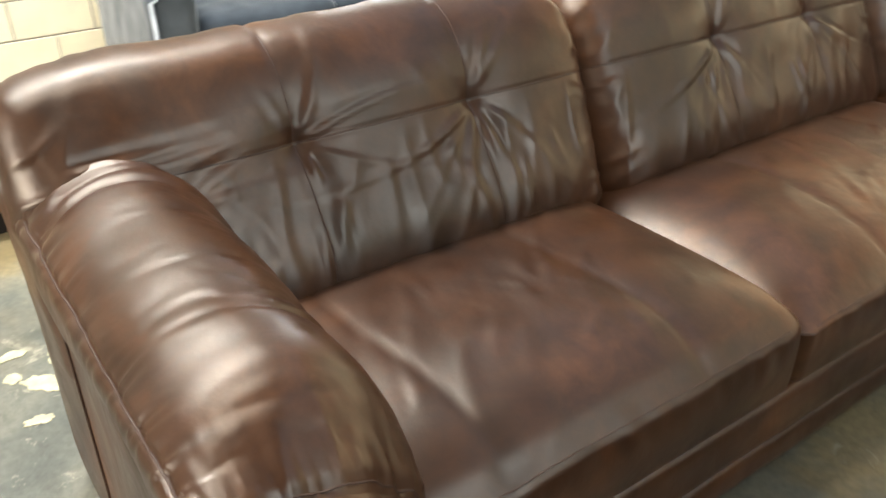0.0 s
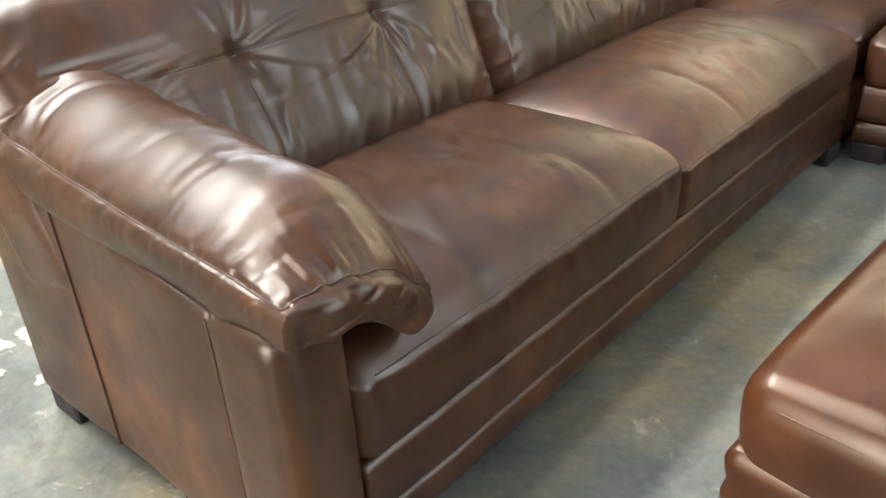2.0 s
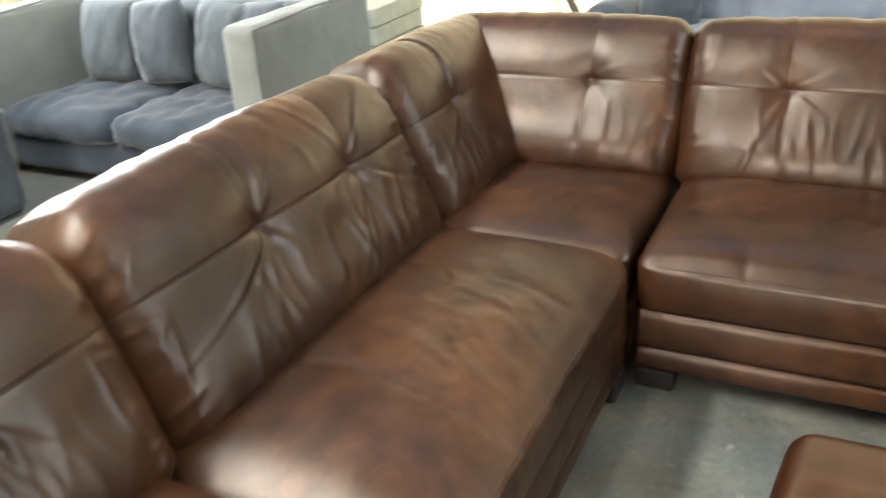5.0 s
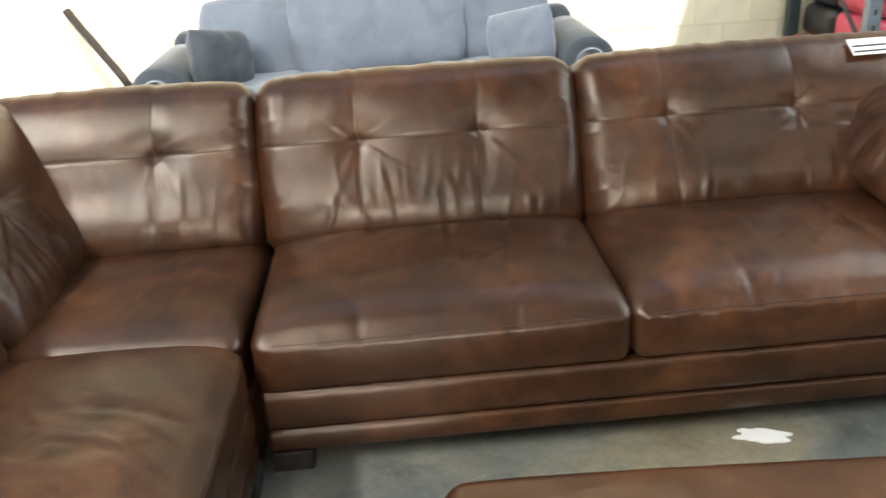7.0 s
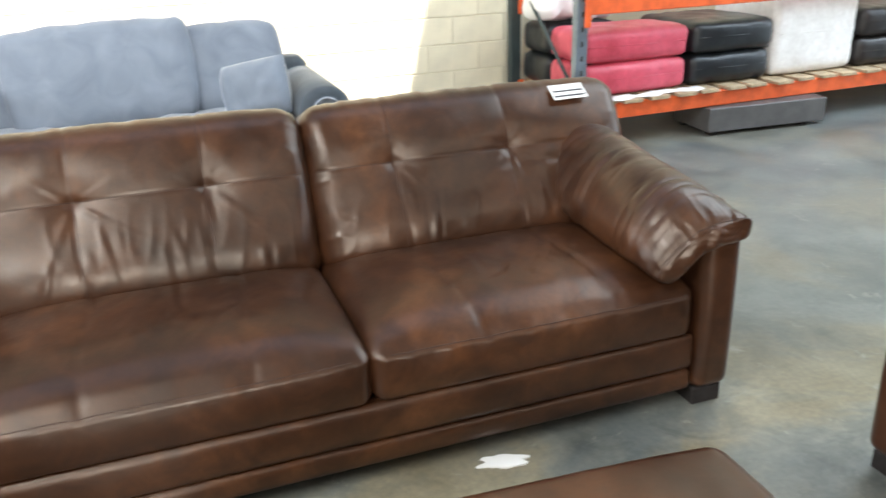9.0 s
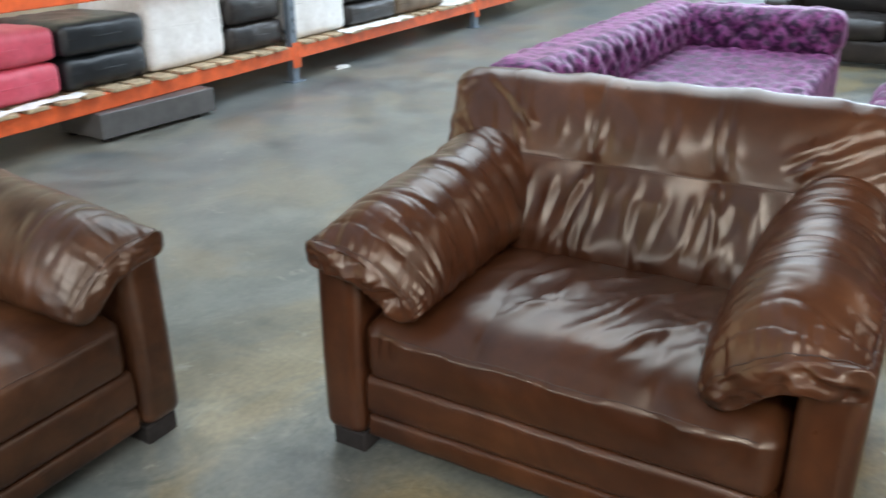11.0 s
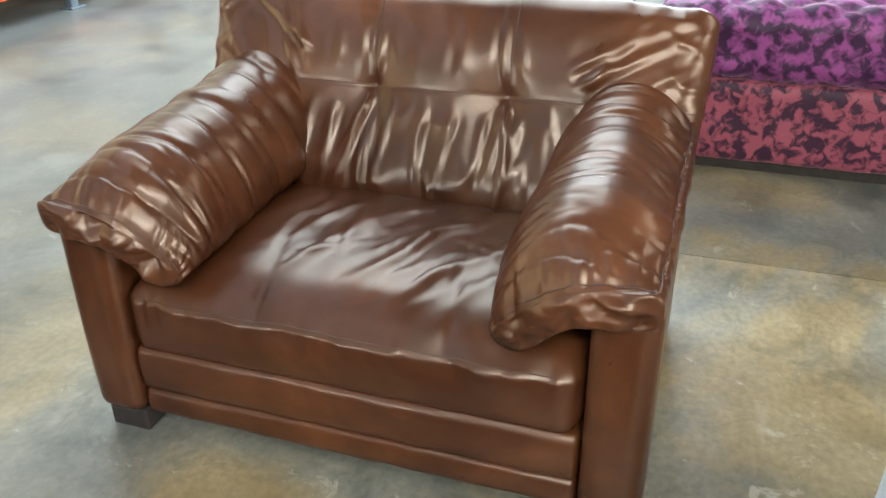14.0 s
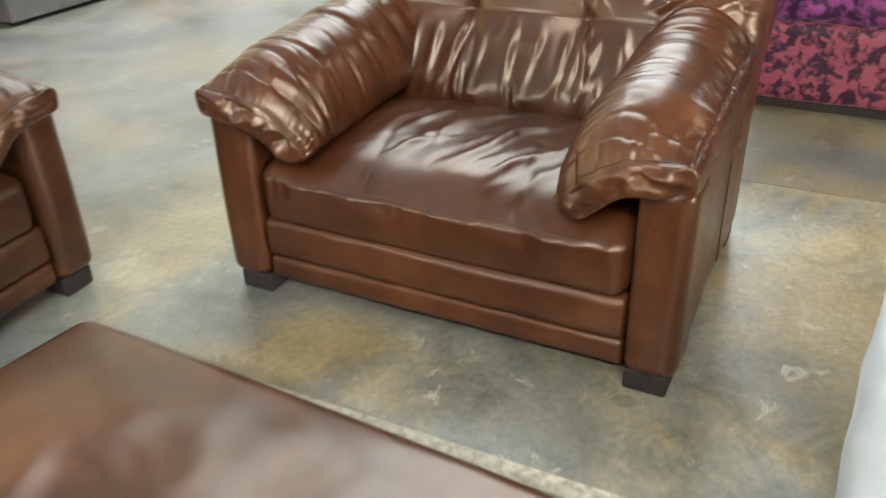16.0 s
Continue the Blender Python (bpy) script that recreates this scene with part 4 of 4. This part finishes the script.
navy_sofa()
ob = thing("low_table", "low orange-brown wooden table with pale top on dark plinth", "table", m=pose(-3.1, -1.58, 0))
part("top", bar((-0.01, -0.01, 0.20), (0.67, 1.50, 0.235), 0.006), M_CREAM, ob, "pale grey top", False)
part("body", bar((0.0, 0.0, 0.09), (0.65, 1.48, 0.20), 0.008), M_WOOD, ob, "", False)
part("plinth", bar((0.03, 0.03, 0), (0.63, 1.46, 0.092), 0.004), M_FOOT, ob, "dark plinth", False)
ob = thing("covered_bundle", "pale blue-white covered upholstery standing on floor", "bundle", m=pose(2.2, -1.13, 0))
soft_box("cover", ob, (0.0, 0.0, 0.07), (0.30, 1.0, 0.60), 0.05, M_PALE, 0.015, 0.01, 5)
soft_box("hem", ob, (0.004, 0.004, 0.0), (0.296, 0.996, 0.08), 0.02, M_PALE, 0.004, 0.006, 7)


# ---- pallet rack with stools ----
RACK = pose(3.53, 5.35, 0, 0, 0, 1.8) @ pose(-3.53, -5.35, 0)

def rack():
    ob = thing("pallet_rack", "orange and grey steel pallet rack with pine slats", "rack", m=RACK)
    posts = (3.53, 6.95, 10.75, 14.2)
    for x in posts:
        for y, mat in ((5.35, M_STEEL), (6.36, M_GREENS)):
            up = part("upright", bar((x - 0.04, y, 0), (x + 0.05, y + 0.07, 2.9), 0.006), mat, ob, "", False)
            part("foot_plate", bar((x - 0.08, y - 0.03, 0), (x + 0.09, y + 0.1, 0.012), 0.003), mat, up, "", False)
            if mat is M_STEEL:
                for z in np.arange(0.45, 1.5, 0.1):
                    part("slot", bar((x - 0.005, y - 0.002, z), (x + 0.015, y + 0.004, z + 0.035), 0.0008), M_INK, up, "", False)
        part("brace", tube([(x, 5.4, 0.4), (x, 6.36, 1.2)], 0.015, 6), M_GREENS, ob)
        part("brace", tube([(x, 6.36, 1.25), (x, 5.4, 2.1)], 0.015, 6), M_GREENS, ob)
    for a, b in zip(posts, posts[1:]):
        for y in (5.345, 6.34):
            for z in (0.215, 0.96):
                beam = part("beam", bar((a + 0.05, y - 0.01, z), (b - 0.04, y + 0.05, z + 0.115), 0.006), M_ORANGE, ob, "", False)
                for x in (a + 0.01, b - 0.05):
                    part("end_plate", bar((x, y - 0.016, z - 0.08), (x + 0.05, y - 0.004, z + 0.15), 0.003), M_ORANGE, beam, "", False)
        n = int((b - a) / 0.24)
        for i in range(n):
            x = a + 0.1 + (b - a - 0.2) * i / n + random.uniform(-0.02, 0.02)
            part("slat", bar((x, 5.29 + random.uniform(-0.03, 0.02), 0.331), (x + 0.16, 6.4, 0.357), 0.004), M_SLAT, ob, "", False)
    return ob


rack()


def stool_pair(x, w, mat, label, z0=0.358, h=0.232, y=5.40, n=2, d=0.75):
    for i in range(n):
        ob = thing("footstool", label, "footstool", "stools stacked on the rack", RACK @ pose(x, y + random.uniform(0, 0.03), z0 + i * (h + 0.003), 0, 0, random.uniform(-1, 1)))
        q = soft_box("pad", ob, (0, 0, 0.01), (w, d, h), 0.052, mat, 0.016, 0.005, x * 3 + i)
        part("seam", tube([(0.03, -0.004, h * 0.55), (w / 2, -0.018, h * 0.55), (w - 0.03, -0.004, h * 0.55)], 0.004), mat, q)
        for fx in (0.05, w - 0.1):
            for fy in (0.06, d - 0.11):
                part("foot", bar((fx, fy, 0), (fx + 0.05, fy + 0.05, 0.03), 0.004), M_FOOT, ob, "", False)


stool_pair(3.60, 0.90, M_REDL, "glossy red leather footstool stacked on rack slats", d=0.5)
stool_pair(4.54, 0.74, M_BLACKL, "black leather footstool stacked on rack slats")
stool_pair(5.31, 0.84, M_WHITEL, "tall white wrapped footstool on rack slats", n=1, h=0.60)
stool_pair(6.19, 0.70, M_DARKL, "dark brown leather footstool stacked on rack slats")
stool_pair(7.02, 0.89, M_WHITEL, "tall white wrapped footstool on rack slats", n=1, h=0.60)
stool_pair(7.95, 0.92, M_DARKL, "dark brown leather footstool stacked on rack slats")
stool_pair(8.91, 1.1, M_TAUPEL, "taupe leather footstool stacked on rack slats")
stool_pair(11.2, 0.9, M_BLACKL, "black leather footstool stacked on rack slats")
stool_pair(12.3, 0.9, M_BLACKL, "black leather footstool stacked on rack slats")
stool_pair(3.60, 0.6, M_BLACKL, "black leather footstool stacked behind red ones", y=5.93, d=0.42)



def wrinkled_sheet(name, label, x0, x1, y0, y1, z, seed, drop=0.0):
    """Thin plastic sheet lying loose on the slats, its front edge hanging a little."""
    nx, ny = 28, 10
    u, v = np.meshgrid(np.linspace(0, 1, nx), np.linspace(0, 1, ny), indexing="ij")
    x = x0 + (x1 - x0) * u + 0.02 * vnoise(v * 5, u * 3, seed)
    y = y0 + (y1 - y0) * v + 0.03 * vnoise(u * 7, v * 2, seed + 1)
    h = z + 0.010 + 0.009 * vnoise(u * 12, v * 6, seed + 2) - drop * np.clip(0.15 - v, 0, 1) / 0.15
    top = np.stack([x, y, h], -1).reshape(-1, 3)
    n = len(top)
    quads = [[i * ny + j, (i + 1) * ny + j, (i + 1) * ny + j + 1, i * ny + j + 1] for i in range(nx - 1) for j in range(ny - 1)]
    rim = [i * ny for i in range(nx)] + [(nx - 1) * ny + j for j in range(1, ny)] + [i * ny + ny - 1 for i in range(nx - 2, -1, -1)] + [j for j in range(ny - 2, 0, -1)]
    faces = quads + [[n + k for k in q[::-1]] for q in quads] + [[a, b, n + b, n + a][::-1] for a, b in zip(rim, rim[1:] + rim[:1])]
    ob = thing(name, label, "plastic sheet", "loose sheets on the rack", RACK)
    return part("sheet", (np.vstack([top, top - [0, 0, 0.002]]), faces), M_PAPER, ob)


wrinkled_sheet("plastic_sheet", "crumpled white plastic sheet under red stools on slats", 3.75, 4.60, 5.31, 5.42, 0.352, 2, 0.004)
wrinkled_sheet("plastic_sheet", "crumpled white plastic sheet under dark stools on slats", 7.7, 9.0, 5.27, 5.42, 0.352, 5, 0.01)
wrinkled_sheet("plastic_sheet", "crumpled white plastic sheet past taupe stools on slats", 9.95, 11.1, 5.30, 6.1, 0.352, 8)


def sack(x, y, z, w, d, h, seed, label):
    ob = thing("plastic_bag", label, "bag", "bags on the rack", RACK @ pose(x, y, z, 0, 0, 7 * seed))
    p, f, n = rbox((-w / 2, -d / 2, 0), (w / 2, d / 2, h), min(w, d, h) * 0.42, 0.025)
    p += n * (0.022 * vnoise(p[:, 0] / 0.09 + p[:, 2] * 4, p[:, 1] / 0.09, seed) - 0.02 * folds(p[:, 0] + p[:, 1], p[:, 2], 50, 0.2, 0.05, seed, 3.0))[:, None]
    p[:, 2] = np.maximum(p[:, 2], 0.0)
    return part("bag", (p, f), M_PAPER, ob)


# heap of bags on the black stools behind the red ones, and on the upper beam's boards
sack(3.72, 6.12, 0.826, 0.42, 0.36, 0.30, 1, "crumpled white plastic bag on black stools")
sack(4.05, 6.15, 0.826, 0.34, 0.34, 0.20, 2, "crumpled white plastic bag on black stools")

ob = thing("low_chest", "low grey marbled chest stored under the rack", "chest", m=pose(4.62, 5.30, 0, 0, 0, -3))
part("body", bar((0, 0, 0.03), (1.05, 0.5, 0.212), 0.006), M_GREYP, ob, "", False)
for x in (0.03, 0.85):
    for y in (0.03, 0.4):
        part("foot", bar((x, y, 0), (x + 0.07, y + 0.07, 0.037), 0.004), M_FOOT, ob, "", False)


# ---- purple velvet suite ----
def tufted(nm, parent, lo, hi, r, pitch, depth, axes, m=None, step=0.022):
    p, f, n = rbox(lo, hi, r, step)
    a, b = (p[:, axes[0]] + p[:, axes[1]]) / pitch, (p[:, axes[0]] - p[:, axes[1]]) / pitch
    t = (np.abs(np.sin(math.pi * a)) * np.abs(np.sin(math.pi * b))) ** 0.45
    ax = 3 - sum(axes)
    side = np.clip(np.abs(n[:, ax]), 0, 1) ** 0.5
    p += n * ((t - 0.5) * depth * side)[:, None] + n * (0.006 * vnoise(p[:, 0] / 0.05 + p[:, 2] * 9, p[:, 1] / 0.05, 4))[:, None]
    if m is not None:
        p = moved(p, m)
    return part(nm, (p, f), M_PURPLE, parent)


ob = thing("velvet_sofa", "purple crushed velvet sofa with deep buttoned top, seen from behind", "sofa", "purple velvet suite", pose(4.9, 0.54, 0))
tufted("back_roll", ob, (0, -2.0, 0.42), (0.75, 0.0, 0.74), 0.10, 0.22, 0.035, (0, 1))
# lower back in the pinker copy, as light on the nap turns it
soft_box("back_panel", ob, (0.02, -1.99, 0.05), (0.70, -0.01, 0.42), 0.03, M_PURPLE_LIT, 0.006)
part("plinth", bar((0.05, -1.95, 0), (0.66, -0.05, 0.055), 0.004), M_FOOT, ob, "black plinth", False)
soft_box("seat", ob, (0.75, -1.95, 0.05), (1.45, -0.05, 0.42), 0.05, M_PURPLE, 0.01)

ob = thing("velvet_corner_sofa", "purple crushed velvet buttoned corner sofa", "sofa", "purple velvet suite", pose(5.0, 0.95, 0))
tufted("back_north", ob, (0.0, 1.15, 0.40), (3.3, 1.55, 0.76), 0.12, 0.22, 0.04, (0, 2))
soft_box("back_panel", ob, (0.0, 1.2, 0.05), (3.3, 1.52, 0.45), 0.03, M_PURPLE, 0.005)
tufted("back_east", ob, (2.9, 0.0, 0.40), (3.3, 1.25, 0.76), 0.12, 0.22, 0.04, (1, 2))
tufted("seat", ob, (0.7, 0.0, 0.10), (2.95, 1.2, 0.44), 0.06, 0.22, 0.03, (0, 1))
soft_box("back_panel", ob, (2.92, 0.02, 0.05), (3.3, 1.25, 0.45), 0.03, M_PURPLE, 0.005)
part("plinth", bar((0.05, 0.03, 0), (3.25, 1.5, 0.055), 0.004), M_FOOT, ob, "black plinth", False)

ob = thing("leather_sofa", "black-brown leather sofa standing far across the floor", "sofa", m=pose(9.95, 1.9, 0, 0, 0, -90))
soft_box("base", ob, (0.0, 0.03, 0.05), (3.2, 0.95, 0.26), 0.02, M_DARKL, 0.004)
for i in range(3):
    soft_box("seat_cushion", ob, (0.25 + 0.9 * i, 0.0, 0.26), (0.25 + 0.9 * i + 0.89, 0.8, 0.45), 0.05, M_DARKL, 0.02)
    soft_box("back_cushion", ob, (0.25 + 0.9 * i, 0.65, 0.42), (0.25 + 0.9 * i + 0.89, 0.95, 0.88), 0.08, M_DARKL, 0.03)
for x in (0.0, 2.95):
    soft_box("arm", ob, (x, -0.01, 0.05), (x + 0.25, 0.95, 0.62), 0.05, M_DARKL, 0.005)


# ---- on the floor ----
def blotch(nm, label, category, x, y, rx, ry, mat, seed, thick=0.0025, rz=0, kind=""):
    th = np.linspace(0, 2 * math.pi, 64, endpoint=False)
    r = 1 + 0.34 * vnoise(np.cos(th) * 1.9 + seed, np.sin(th) * 1.9, seed) + 0.14 * vnoise(np.cos(th) * 6, np.sin(th) * 6 + seed, seed)
    top = [(rx * a * math.cos(t), ry * a * math.sin(t), thick) for a, t in zip(r, th)]
    low = [(p[0] * 1.02, p[1] * 1.02, 0.0003) for p in top]
    faces = [list(range(64))] + [[j, 64 + j, 64 + (j + 1) % 64, (j + 1) % 64] for j in range(64)]
    ob = part(nm, (top + low, faces), mat, None, "", False)
    ob.matrix_world = pose(x, y, 0, 0, 0, rz)
    return tagged(ob, label, category, kind=kind)


for i, (x, y, rx, ry) in enumerate(((-1.36, -0.25, 0.085, 0.05), (-1.42, -0.36, 0.07, 0.035), (-1.27, -0.42, 0.04, 0.02), (-1.15, -0.33, 0.035, 0.02),
                                    (-1.56, -0.30, 0.05, 0.03), (-1.50, -0.44, 0.03, 0.02), (-1.20, -0.24, 0.03, 0.025), (-1.62, -0.42, 0.04, 0.02))):
    tagged(blotch("paint_spill", "pale yellow dried paint spill on concrete", "spill", x, y, rx, ry, M_YELLOW, 3 + i, rz=40 * i), group="paint spills")
blotch("paper_scrap", "torn white paper scrap lying on floor", "paper", 1.53, 2.20, 0.085, 0.030, M_PAPER, 12, 0.006, rz=-14)
blotch("paper_scrap", "crumpled white scrap under the rack", "paper", 7.7, 5.5, 0.09, 0.05, M_PAPER, 17, 0.02)
# the velvet sofa's shadow on the floor, painted as a darker thin strip
structure("floor_shadow_strip", bar((4.05, -2.2, 0.0002), (4.97, 0.42, 0.002), 0.0006), M_FLOOR_SHADOW, "concrete floor strip darkened as the velvet sofa's shadow", "floor")
ob = structure("floor_line", bar((-0.03, -0.9, 0.0002), (0.03, 0.9, 0.0022), 0.0008), M_LINE, "worn cream painted line on concrete floor", "line")
ob.matrix_world = pose(2.155, 0.62, 0, 0, 0, 0)


# ---- painted blocks of the walls near the sofas ----
def block_wall(parent, along, plane, a0, a1, z1, face):
    """Courses of blocks laid on a wall's face. along: 'x' or 'y'; face: the way they stand proud."""
    L, H, J, D = 0.44, 0.215, 0.007, 0.007
    lo, hi = (0, 0, 0), (L - J, D, H - J)
    p, f = bar(lo, hi, 0.004)
    me = mesh_of("block", p, f, M_BLOCK, False)
    rows = int(z1 / H)
    for r in range(rows):
        x = a0 - (L / 2 if r % 2 else 0)
        while x < a1:
            ob = new("block", me)
            ob.parent = parent
            if along == "x":
                ob.matrix_basis = pose(x, plane - D * 0.85, r * H + J / 2)
            else:
                ob.matrix_basis = pose(plane + D * 0.85, x, r * H + J / 2, 0, 0, 90)
            x += L


block_wall(wall_north, "x", YN, -4.2, 3.4, 1.75, -1)
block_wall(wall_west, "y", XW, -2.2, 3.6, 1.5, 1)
